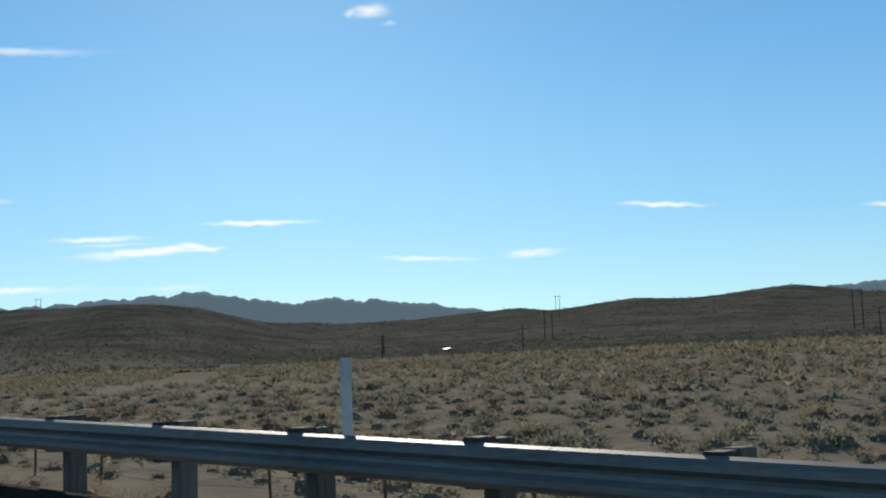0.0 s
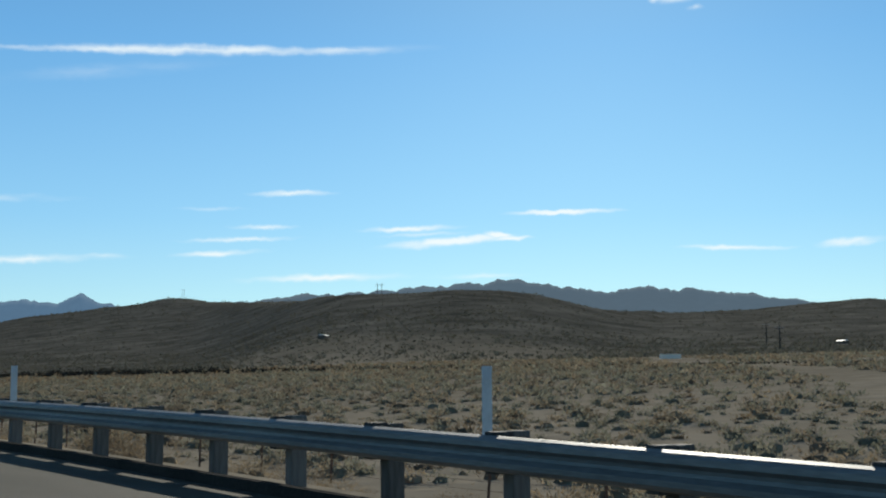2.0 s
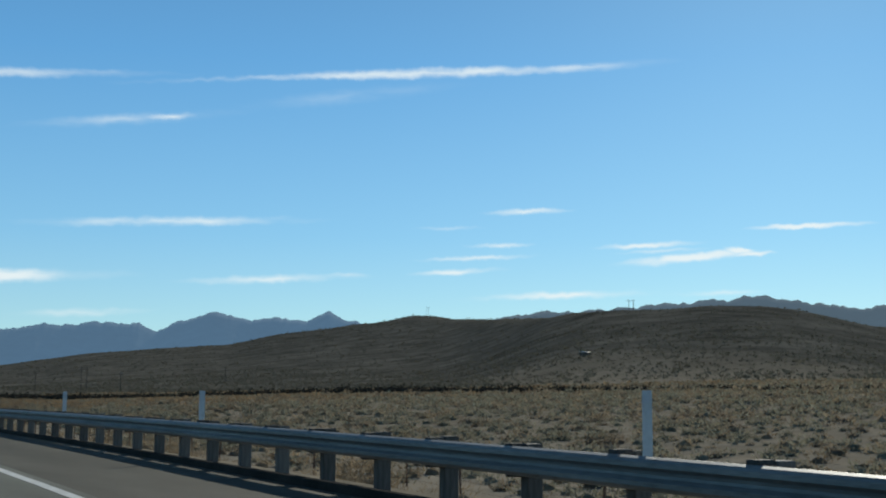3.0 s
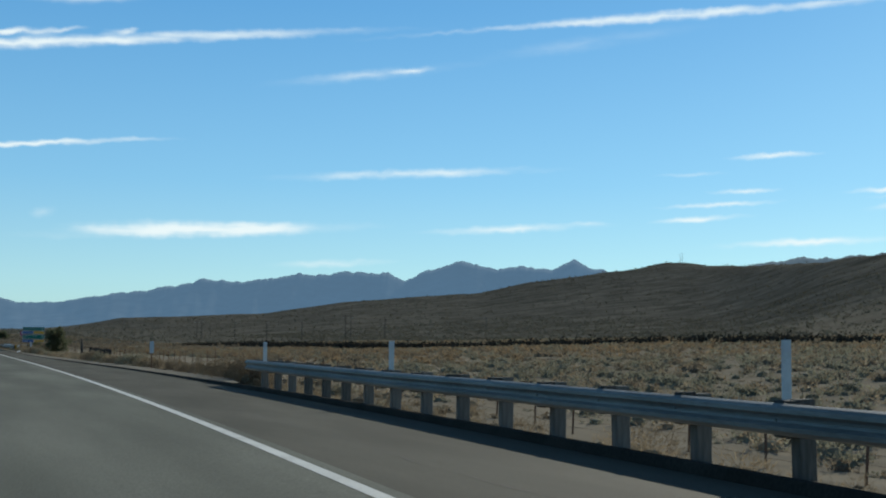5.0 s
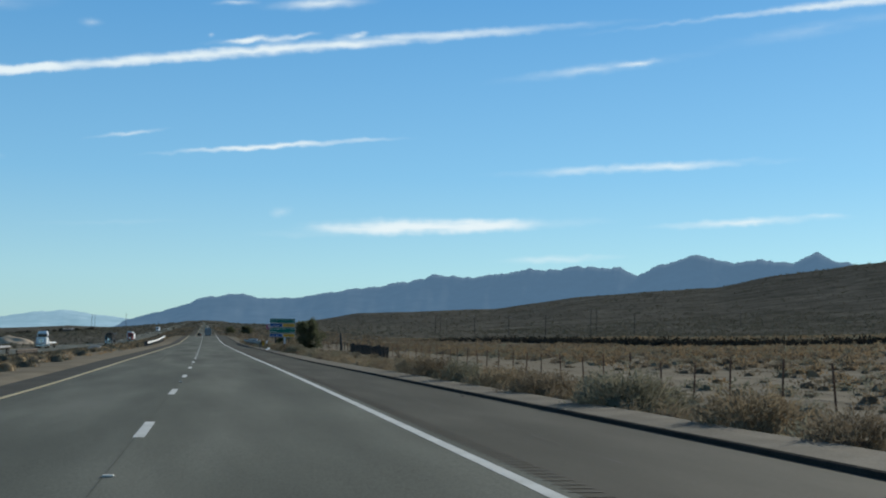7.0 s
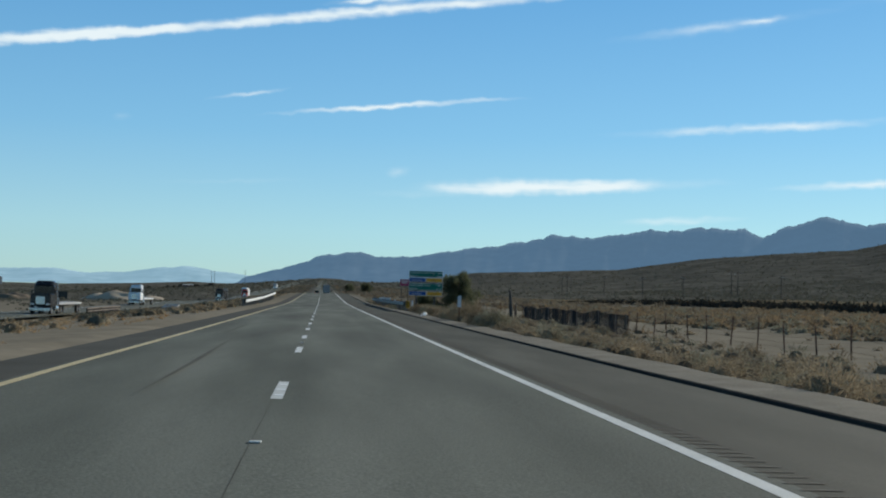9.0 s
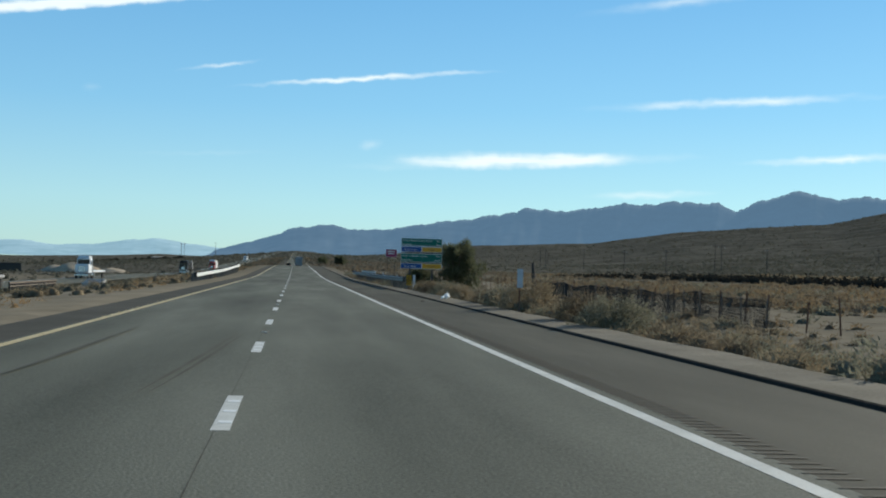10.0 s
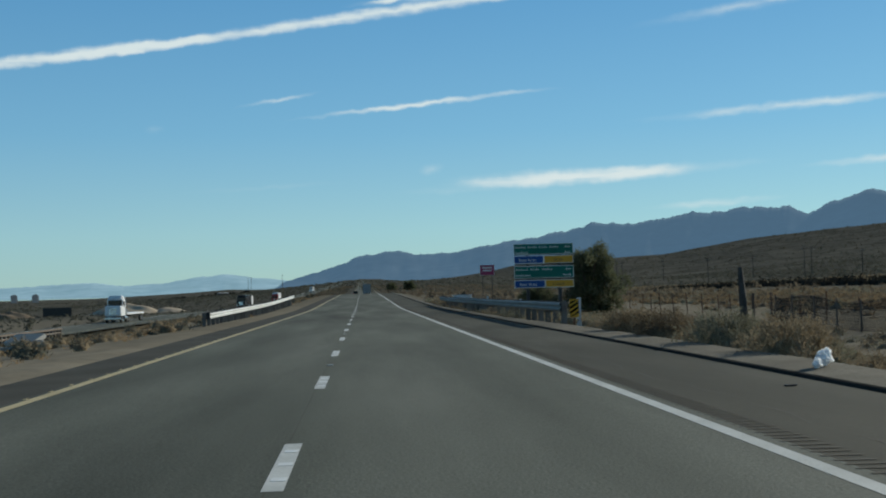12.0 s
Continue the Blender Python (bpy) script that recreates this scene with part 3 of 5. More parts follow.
for k, s0 in enumerate(dash_starts):
    length = 3.0 if s0 < 256 else 2.55
    wide = 0.075
    pts = [along(s, u, 0.002) for s, u in ((s0, -wide), (s0, wide), (s0 + length, wide), (s0 + length, -wide))]
    tops = [(x, y, z + 0.001) for x, y, z in pts]
    mesh_object("lane_dash", [tuple(map(float, p)) for p in tops], [(0, 1, 2, 3)], WHITE_PAINT, parent=road)
    # worn bright bars left on the near dashes
    if 240 < s0 < 345:
        for f in (0.12, 0.42, 0.72):
            bm = box(0.11, 0.16, 0.003, bevel=0.001)
            bar = part("paint_bar", bm, BRIGHT_PAINT, road)
            bar.matrix_world = pose(*along(s0 + f * length + 0.2, 0.01, 0.003), 0, 0, turn_at(s0))
    # raised reflector halfway through each gap
    if 180 < s0 < 420 and k % 2 == 0:
        x, y, z = along(s0 - (4.5 if s0 < 256 else 3.2), 0.0, 0.0)
        bm = box(0.105, 0.1, 0.018, bevel=0.008)
        mk = part("road_marker", bm, WHITE_PAINT, road, "small white raised pavement marker")
        mk.matrix_world = pose(x, y, z, 0, 0, turn_at(s0))

TYRE = material("tyre_rubber_mark", [(0.045, 0.043, 0.037), (0.06, 0.057, 0.05), (0.075, 0.071, 0.06)], 3, 60, rough=0.8, bump=0.2, stretch=(1, 0.2, 1))


SCUFF = material("faint_rubber_scuff", [(0.062, 0.062, 0.052), (0.082, 0.083, 0.07), (0.105, 0.106, 0.09)], 2.5, 40, rough=0.85, bump=0.2, spec=0.06, stretch=(1, 0.3, 1))


def tyre_mark(s0, u0, s1, u1, wide):
    n = 14
    v = []
    for i in range(n):
        f = i / (n - 1)
        s, u = s0 + (s1 - s0) * f, u0 + (u1 - u0) * f + 0.02 * math.sin(5 * f)
        w = wide * math.sin(math.pi * (0.01 + 0.97 * f))
        v += [along(s, u - w, 0.004), along(s, u + w, 0.004)]
    tagged(mesh_object("tyre_mark", [tuple(map(float, p)) for p in v], [(2 * i, 2 * i + 1, 2 * i + 3, 2 * i + 2) for i in range(n - 1)], SCUFF, parent=road), "dark curved skid mark")


tyre_mark(265.9, -1.01, 277.9, -0.44, 0.035)
tyre_mark(266.2, -0.88, 277.5, -0.34, 0.03)
tyre_mark(267.4, -2.65, 279.4, -2.45, 0.05)
tyre_mark(243.0, -1.75, 262.0, -1.95, 0.05)

GROOVE = material("worn_groove", [(0.05, 0.046, 0.036), (0.068, 0.062, 0.049)], 1, 40, bump=0.2)
# ground-in rumble grooves beside the edge line
gv, gf = [], []
for i in range(1100):
    s = (170 + i * 0.3 if i < 307 else 262.1 + (i - 307) * 0.22) + 0.02 * math.sin(i * 1.7)
    k = len(gv)
    w = 0.026
    gv += [tuple(map(float, along(s + ds, u, h))) for ds, h in ((-w, -0.006), (-0.012, -0.003), (0.012, -0.003), (w, -0.006)) for u in (3.95, 4.27)]
    gf += [(k + 2 * j, k + 2 * j + 1, k + 2 * j + 3, k + 2 * j + 2) for j in range(3)]
tagged(mesh_object("rumble_grooves", gv, gf, GROOVE, parent=road), "row of short dark grooves ground into the shoulder", kind="stuff")

# worn yellow dots beside the median line
dot = bpy.data.meshes.new("paint_dot")
bm = box(0.05, 0.14, 0.006, bevel=0.002)
bm.to_mesh(dot)
bm.free()
dot.materials.append(YELLOW_PAINT)
for k in range(40):
    o = new("paint_dot", dot)
    o.parent = road
    o.matrix_world = pose(*along(284 + 1.3 * k, -3.91 + 0.01 * math.sin(2.1 * k), -0.018), 0, 0, 0)

# cracks along the shoulder
for s0, s1, u0, ph in ((132, 152, 5.05, 0.0), (160, 185, 4.9, 1.0), (190, 230, 5.3, 2.0), (270, 320, 4.75, 3.0)):
    v, n = [], int((s1 - s0) * 3)
    for i in range(n):
        s = s0 + (s1 - s0) * i / (n - 1)
        u = u0 + 0.08 * math.sin(0.8 * s + ph) + 0.04 * math.sin(3.1 * s)
        w = 0.005 + 0.004 * math.sin(2.3 * s + ph)
        v += [along(s, u - w, -0.012), along(s, u + w, -0.012)]
    mesh_object("crack", [tuple(map(float, p)) for p in v], [(2 * i, 2 * i + 1, 2 * i + 3, 2 * i + 2) for i in range(n - 1)], TYRE, parent=road)


# ---- guard rails ----
BEAM = [(0.0, 0.0), (0.05, 0.018), (0.08, 0.05), (0.083, 0.092), (0.03, 0.128), (0.022, 0.156), (0.03, 0.184), (0.083, 0.22), (0.08, 0.262), (0.05, 0.294), (0.0, 0.312)]


def guard_rail(s0, s1, u, side, top, label, top_end=None, first_post=None, steel=None):
    """A W-beam rail on wooden posts; side is +1 where the traffic runs on its left."""
    line = u if callable(u) else (lambda q: u)
    rail = thing("guard_rail", *along(s0, line(s0)), label=label, category="guard rail", group="guard rails")
    inv = rail.matrix_world.inverted()
    lift = lambda s: (top(s) if callable(top) else np.interp(s, [s0, s1], [top, top if top_end is None else top_end])) - 0.312
    s, k = s1, 0
    while s > s0 + 0.1:
        a, b = max(s - 3.81, s0), s
        stations = np.linspace(a - 0.12, b, 7)
        v, m = [], len(BEAM)
        for q in stations:
            for skin in (0.0, 0.005):
                for d, h in BEAM:
                    p = Vector(along(q, line(q) - side * (d - skin + (0.004 if q < a else 0)), lift(q) + h))
                    v.append(tuple(inv @ p))
        f = []
        for i in range(len(stations) - 1):
            for j in range(m - 1):
                c, e = i * 2 * m + j, (i + 1) * 2 * m + j
                f += [(c, c + 1, e + 1, e), (c + m, e + m, e + m + 1, c + m + 1)]
            c, e = i * 2 * m, (i + 1) * 2 * m
            f += [(c, e, e + m, c + m), (c + m - 1, c + 2 * m - 1, e + 2 * m - 1, e + m - 1)]
        mesh_object("beam", v, f, steel or STEEL, smooth=False, parent=rail)
        s -= 3.81
    post = bpy.data.meshes.new("post")
    bm = box(0.2, 0.15, 1.35, (0, 0, -0.55), 0.01)
    bm.to_mesh(post)
    bm.free()
    post.materials.append(POST_WOOD)
    block = bpy.data.meshes.new("block")
    bm = box(0.2, 0.15, 0.36, (0, 0, -0.325), 0.01)
    bm.to_mesh(block)
    bm.free()
    block.materials.append(BLOCK_WOOD)
    bolt = bpy.data.meshes.new("bolt")
    bm = rod(0.02, 0.016, (0, 0, 0), (-0.02, 0, 0), 6)
    bm.to_mesh(bolt)
    bm.free()
    bolt.materials.append(STEEL)
    q = (first_post if first_post is not None else s1 - 0.5)
    while q > s0:
        for name, me, off, dz in (("post", post, 0.3, lift(q) + 0.312 - 0.775), ("block", block, 0.1, lift(q) + 0.312 - 0.005), ("bolt", bolt, -0.022, lift(q) + 0.156)):
            if name == "bolt" and q < s1 - 60:
                continue
            o = new(name, me)
            o.parent = rail
            o.matrix_world = pose(*along(q, line(q) + side * off, dz + random.uniform(-0.01, 0.012)), random.uniform(-1, 1), random.uniform(-1, 1), turn_at(q) + (180 if side < 0 else 0))
        q -= 1.905
    return rail


# lit copy of STEEL: sun on the median rail painted as a paler colour
SUNLIT_STEEL = material("sunlit_galvanised_steel", [(0.4, 0.41, 0.4), (0.52, 0.53, 0.52), (0.62, 0.63, 0.62)], 1.2, 14, rough=0.6, bump=0.05, metal=0.1, stretch=(1, 0.4, 3))
BLOCK_WOOD = material("dark_weathered_wood", [(0.03, 0.029, 0.028), (0.05, 0.048, 0.045), (0.08, 0.075, 0.07)], 3, 25, bump=0.4, piece=0.2)
POST_WOOD = material("grey_weathered_wood", [(0.065, 0.062, 0.055), (0.115, 0.11, 0.1), (0.17, 0.16, 0.145)], 3, 25, bump=0.4, stretch=(1, 1, 0.15), piece=0.25)
guard_rail(-60, 165.2, rail_u, 1, lambda s: np.interp(s, [95, 125, 150, 165], [0.725, 0.70, 0.705, 0.77]), "long dull galvanised steel guard rail on weathered wooden posts", first_post=163.9)
guard_rail(332.9, 399.4, 7.5, 1, 0.80, "short galvanised steel guard rail with rusty end beside the shoulder")
guard_rail(354.4, 431.4, -7.3, -1, 0.50, "sunlit white-looking steel guard rail beside the median", top_end=0.95, steel=SUNLIT_STEEL)


# ---- delineators and marker panels ----
PANEL_WHITE = material("white_plastic", [(0.42, 0.45, 0.46), (0.52, 0.55, 0.56), (0.6, 0.63, 0.64)], 2, 20, rough=0.5, bump=0.05)
GREY_INK = material("faded_grey_ink", [(0.14, 0.145, 0.15), (0.2, 0.205, 0.21)], 5, 30)
INK = material("black_ink", [(0.035, 0.035, 0.035), (0.06, 0.06, 0.06)], 5, 30)


def delineator(s, u, low, high, wide=0.11, bars=False):
    """A flat marker blade; on the long rail it is bolted to a post, elsewhere it stands in the ground."""
    x, y, z = along(s, u)
    base = float(z) + low if low is not None else float(land(x, y)) - 0.2
    t = thing("delineator", x, y, base, turn_at(s), "white flat plastic roadside marker post" if not bars else "wide white roadside marker with dark lettering bars", "marker post", "roadside markers")
    if bars:
        t.matrix_world = t.matrix_world @ pose(0, 0, 0, 0, -5, 0)
    h = float(z) + high - base
    bm = box(wide, 0.012, h, (0, 0, 0), 0.004)
    part("blade", bm, PANEL_WHITE, t)
    if bars:
        for w, hh, at in ((0.2, 0.022, 0.93), (0.26, 0.024, 0.78), (0.26, 0.024, 0.72), (0.22, 0.024, 0.34), (0.26, 0.024, 0.22), (0.26, 0.024, 0.15)):
            part("lettering", box(wide * w, 0.004, hh, (0, -0.009, (h - 0.3) * at + 0.28)), GREY_INK, t)
    else:
        part("reflector", box(wide * 0.7, 0.004, 0.08, (0, -0.009, h - 0.12)), PANEL_GREY, t, "small grey reflector patch")


PANEL_GREY = material("grey_panel", [(0.42, 0.45, 0.48), (0.52, 0.55, 0.58)], 3, 20, rough=0.4, bump=0.03)
for s in (5.7, 45.4, 58.4, 71.5, 84.8, 99.0, 112.3, 124.8, 137.1, 150.4, 163.4):
    delineator(s + 7.95 * math.sin(radians(-turn_at(s))), float(rail_u(s)) + 0.22, 0.5, 1.32, 0.115)
delineator(43.55 + 7.95 * math.sin(radians(-turn_at(43))), 7.95, 0.5, 1.38, 0.19, True)
delineator(333.9, 8.3, None, 0.95, 0.16)
delineator(374.4, 9.2, None, 0.9, 0.12)
delineator(355.4, 9.0, None, 0.8, 0.12)


def marker_panel(s, u, low, high, wide, label):
    x, y, _ = along(s, u)
    gz = float(land(x, y))
    zr = float(along(s)[2])
    t = thing("marker_panel", x, y, gz, turn_at(s), label, "road sign", "roadside markers")
    part("post", box(0.055, 0.035, zr + high - gz + 0.2, (0, 0.02, -0.25), 0.004), RUST, t, "thin rusty steel post")
    part("panel", box(wide, 0.006, high - low, (0, -0.006, zr + low - gz), 0.003), PANEL_GREY, t)
    for h in (low + 0.1, high - 0.1):
        part("bolt", rod(0.012, 0.01, (0, -0.008, zr + h - gz), (0, -0.02, zr + h - gz), 6), RUST, t)


RUST = material("rusty_steel", [(0.07, 0.045, 0.035), (0.13, 0.075, 0.05), (0.2, 0.11, 0.07)], 4, 30, rough=0.8, bump=0.3)
marker_panel(188.9, 8.35, 0.82, 1.4, 0.2, "blank grey-white marker panel on a rusty post")
marker_panel(294.6, 8.0, 0.80, 1.42, 0.2, "blank grey-white marker panel on a rusty post among brush")

# ---- wire fence ----
fence = thing("wire_fence", *along(-40, 19.6), label="wire fence on thin dark steel posts in the brush", category="fence")
f_inv = fence.matrix_world.inverted()
fp = bpy.data.meshes.new("fence_post")
bm = box(0.045, 0.045, 1.75, (0, 0, -0.35), 0.006)
box(0.012, 0.07, 1.65, (0.02, 0, -0.3), 0, bm)
bm.to_mesh(fp)
bm.free()
fp.materials.append(RUST)
posts = []
for k in range(128):
    s = -40 + 3.66 * k + random.uniform(-0.25, 0.25)
    u = 19.6 + (0.0 if s < 255 else (s - 255) * 0.02) + random.uniform(-0.15, 0.15)
    x, y, _ = along(s, u)
    z = float(land(x, y))
    o = new("fence_post", fp)
    o.parent = fence
    o.matrix_world = pose(x, y, z - 0.02, random.uniform(-4, 4), random.uniform(-4, 4), random.uniform(0, 60))
    o.scale = (1, 1, random.uniform(0.92, 1.1))
    posts.append(Vector((x, y, z)))
for h in (0.25, 0.5, 0.75, 1.0, 1.28):
    v, f = [], []
    for p in posts:
        c = len(v)
        q = f_inv @ (p + Vector((0, 0, h + random.uniform(-0.03, 0.03))))
        v += [tuple(q + Vector(d)) for d in ((0, -0.002, -0.004), (0, 0.002, -0.004), (0, 0, 0.004))]
        if c:
            f += [(c - 3 + i, c - 3 + (i + 1) % 3, c + (i + 1) % 3, c + i) for i in range(3)]
    mesh_object("wire", v, f, RUST, parent=fence)

# ---- big guide sign, object marker, small signs ----
GREEN = material("green_sign_sheeting", [(0.0, 0.09, 0.07), (0.0, 0.12, 0.09), (0.01, 0.14, 0.11)], 1, 12, rough=0.35, bump=0.02)
BLUE = material("blue_sign_sheeting", [(0.005, 0.05, 0.2), (0.008, 0.065, 0.26)], 1, 12, rough=0.35, bump=0.02)
AMBER = material("amber_sign_sheeting", [(0.5, 0.25, 0.02), (0.62, 0.33, 0.03)], 1, 12, rough=0.35, bump=0.02)
MAROON = material("maroon_sign", [(0.22, 0.03, 0.08), (0.3, 0.045, 0.11)], 1, 12, rough=0.4, bump=0.02)
SIGN_EDGE = material("pale_sign_border", [(0.55, 0.6, 0.58), (0.66, 0.7, 0.68)], 2, 20, rough=0.5, bump=0.02)
DARK_STEEL = material("dark_steel", [(0.03, 0.03, 0.032), (0.055, 0.055, 0.055)], 2, 20, rough=0.6, bump=0.1)


def words(text, size, at, mat, parent):
    """Lettering with the built-in font, as a mesh."""
    cu = bpy.data.curves.new("lettering", "FONT")
    cu.body, cu.size, cu.extrude = text, size, 0.002
    tmp = bpy.data.objects.new("lettering", cu)
    me = bpy.data.meshes.new_from_object(tmp)
    bpy.data.objects.remove(tmp)
    me.materials.clear()
    me.materials.append(mat)
    ob = new("lettering", me)
    ob.parent = parent
    ob.matrix_local = pose(*at, 90, 0, 0)
    return ob


SY = 368.4
sign = thing("guide_sign", 12.42, SY, float(land(12.42, SY)), 0, "large green, blue and amber highway guide sign on two posts", "road sign")
sz = float(land(12.42, SY))
for px in (-1.05, 1.05):
    part("post", box(0.2, 0.22, 3.7 - sz, (px, 0.18, -0.4), 0.01), DARK_STEEL, sign, "dark steel post")
LOW = 0.96 - sz
for name, mat, x0, x1, z0, z1 in (("green_panel", GREEN, -1.95, 1.95, 2.17, 2.87), ("blue_panel", BLUE, -1.95, 0.0, 1.58, 2.09), ("amber_panel", AMBER, 0.02, 1.95, 1.58, 2.09),
                                  ("green_panel", GREEN, -1.95, 1.95, 0.62, 1.42), ("blue_panel", BLUE, -1.95, 0.05, 0.0, 0.5), ("amber_panel", AMBER, 0.07, 1.95, 0.0, 0.5)):
    cx, w = (x0 + x1) / 2, x1 - x0
    pan = part(name, box(w, 0.03, z1 - z0, (cx, 0.03, LOW + z0), 0.008), SIGN_EDGE, sign)
    part("face", box(w - 0.07, 0.01, z1 - z0 - 0.07, (cx, 0.010, LOW + z0 + 0.035), 0.003), mat, pan)
    if name == "blue_panel":
        words("Rest Area", 0.28, (x0 + 0.33, 0.001, LOW + z0 + 0.14), SIGN_EDGE, pan)
    elif name == "amber_panel":
        words("Open" if z0 > 1 else "Closed", 0.27, (cx - (0.36 if z0 > 1 else 0.46), 0.001, LOW + z0 + 0.15), INK, pan)
    else:
        rows = ((0.12, ((-1.85, -1.15), (-1.05, -0.4), (-0.32, 0.25), (0.4, 1.0), (1.4, 1.78))), (0.48, ((-1.85, -1.0), (1.4, 1.78)))) if z0 > 2 else ((0.12, ((-1.85, -1.05), (-0.9, -0.3), (-0.12, 0.55), (1.4, 1.78))), (0.5, ((-1.85, -0.85), (1.25, 1.78))))
        for down, spans in rows:
            for a, b in spans:
                n = max(2, int((b - a) / 0.11))
                for k in range(n):
                    part("lettering", box((b - a) / n * 0.5, 0.004, 0.09 if k % 3 else 0.14, (a + (k + 0.5) * (b - a) / n, 0.003, LOW + z1 - down - 0.17)), SIGN_EDGE, pan)
for zc in (0.56, 1.5, 2.13):
    part("stringer", box(3.8, 0.05, 0.06, (0, 0.075, LOW + zc)), DARK_STEEL, sign)

x, y, _ = along(331.7, 7.75)
gz = float(land(x, y))
om = thing("object_marker", x, y, gz, 0, "yellow and black diagonally striped end-of-rail marker", "road sign", "roadside markers")
part("post", box(0.06, 0.04, 1.0, (0, 0.03, -0.2), 0.004), RUST, om)
ROADZ = float(along(331.7)[2])
part("plate", box(0.32, 0.008, 0.62, (0, -0.006, ROADZ + 0.3 - gz), 0.003), AMBER, om)
for k in range(4):
    bm = bmesh.new()
    z0 = ROADZ + 0.3 - gz + k * 0.165 - 0.06
    lo, hi = ROADZ + 0.305 - gz, ROADZ + 0.915 - gz
    pts = [(-0.155, z0), (0.155, z0 + 0.2), (0.155, z0 + 0.285), (-0.155, z0 + 0.085)]
    bm.faces.new([bm.verts.new((px, -0.0135, min(max(pz, lo), hi))) for px, pz in pts])
    bmesh.ops.solidify(bm, geom=list(bm.faces), thickness=0.002)
    part("stripe", bm, INK, om, "black stripe")

x, y = 12.3, 403.4
gz = float(land(x, y))
rs = thing("small_sign", x, y, gz, 0, "small maroon sign on two thin posts", "road sign")
part("panel", box(1.3, 0.02, 0.92, (0, -0.02, 2.3 - gz), 0.005), MAROON, rs)
part("border", box(1.36, 0.012, 0.98, (0, 0.0, 2.27 - gz), 0.004), SIGN_EDGE, rs)
for k, (w, zc) in enumerate(((0.95, 0.62), (0.8, 0.36))):
    part("lettering", box(w, 0.004, 0.12, (0, -0.033, 2.3 + zc - gz)), SIGN_EDGE, rs)
for px in (-0.45, 0.45):
    part("post", box(0.06, 0.05, 3.1 - gz, (px, 0.03, -0.3)), DARK_STEEL, rs)

x, y = 8.75, 389.4
gz = float(land(x, y))
cab = thing("utility_cabinet", x, y, gz, 3, "pale weathered utility cabinet behind the rail", "cabinet")
part("body", box(1.5, 0.6, 0.62 - gz, (0, 0, -0.1), 0.03), PANEL_WHITE, cab)
part("lid", box(1.58, 0.68, 0.05, (0, 0, 0.62 - gz - 0.1), 0.015), PANEL_GREY, cab)
part("door", box(0.68, 0.02, 0.4, (-0.36, -0.305, 0.05), 0.006), PANEL_GREY, cab)

# old wooden post
x, y = 19.6, 349.4
gz = float(land(x, y))
bm = rod(0.21, 0.19, (0, 0, -0.3), (-0.08, 0.0, 1.3), 9)
rod(0.19, 0.12, (-0.08, 0, 1.3), (-0.16, 0.02, 2.8), 9, bm)
stump = tagged(part("old_post", bm, BLOCK_WOOD, None), "leaning dark weathered wooden post in the brush", "post")
stump.matrix_world = pose(x, y, gz)
bm = rod(0.09, 0.06, (0, 0, -0.3), (0.02, 0, 1.5), 8)
stump = tagged(part("old_post", bm, WOOD, None), "short pale weathered post", "post")
stump.matrix_world = pose(x + 0.45, y, gz)

# ---- plastic bag and litter ----
BAG = material("white_plastic_bag", [(0.62, 0.66, 0.7), (0.75, 0.78, 0.8), (0.85, 0.86, 0.87)], 6, 30, rough=0.35, bump=0.3)
# thin plastic lets the light through
BAG_SHADE = BAG.node_tree.nodes["Principled BSDF"]
BAG_SHADE.inputs["Subsurface Weight"].default_value, BAG_SHADE.inputs["Subsurface Scale"].default_value = 0.8, 0.3
BAG_SHADE.inputs["Subsurface Radius"].default_value = (1.0, 0.95, 0.9)


def bag(x, y, z, size, label):
    bm = bmesh.new()
    bmesh.ops.create_icosphere(bm, subdivisions=4, radius=1)
    for v in bm.verts:
        p = v.co.copy()
        f = 0.75 + 0.35 * noise.noise(p * 1.6 + Vector((3, 1, 7))) + 0.16 * abs(noise.noise(p * 5)) + 0.07 * noise.noise(p * 11)
        ear = 0.55 * max(0, p.z - 0.35) * (1 if p.x > 0 else 0.45)
        v.co = Vector((p.x * 0.95 * f, p.y * 0.7 * f, (p.z * 0.62 + ear) * f))
    low = min(v.co.z for v in bm.verts)
    for v in bm.verts:
        v.co.z = v.co.z - low - 0.08
        v.co *= size
    ob = tagged(part("litter_bag", bm, BAG, None), label, "litter", "litter")
    ob.matrix_world = pose(x, y, z, 0, 0, 20)


x, y, z = along(307.9, 7.22)
bag(x, y, z + 0.075, 0.19, "crumpled white plastic bag lying on the kerb")
x, y, z = along(307.6, 7.0)
bag(x, y, z + 0.065, 0.1, "small crumpled white plastic scrap on the kerb")
x, y, z = along(216, 8.7)
bag(x, y, float(land(x, y)) + 0.3, 0.12, "small white litter caught in the brush")
x, y, z = along(290.4, 9.2)
bag(x, y, float(land(x, y)) + 0.45, 0.1, "small white litter caught in the brush")
x, y, z = along(305.7, 5.93)
part("tyre_scrap", box(0.17, 0.05, 0.02, (0, 0, 0), 0.006), INK, None)
bpy.data.objects["tyre_scrap"].matrix_world = pose(x, y, z - 0.02, 0, 0, 15)
tyre_piece = bpy.data.objects["tyre_scrap"]
tagged(tyre_piece, "small black strip of tyre rubber on the shoulder", "litter", "litter")

x, y, z = along(206.3, 6.75)
copy_thing(tyre_piece, pose(x, y, z - 0.02, 0, 0, 60))

# ---- oncoming carriageway ----
tagged(strip("road_oncoming", [(-41, lambda s: oncoming_h(s) - 0.02), (-30.5, oncoming_h)], ASPHALT, -150, 3000, 6), "far grey carriageway across the median", "road", kind="structure")
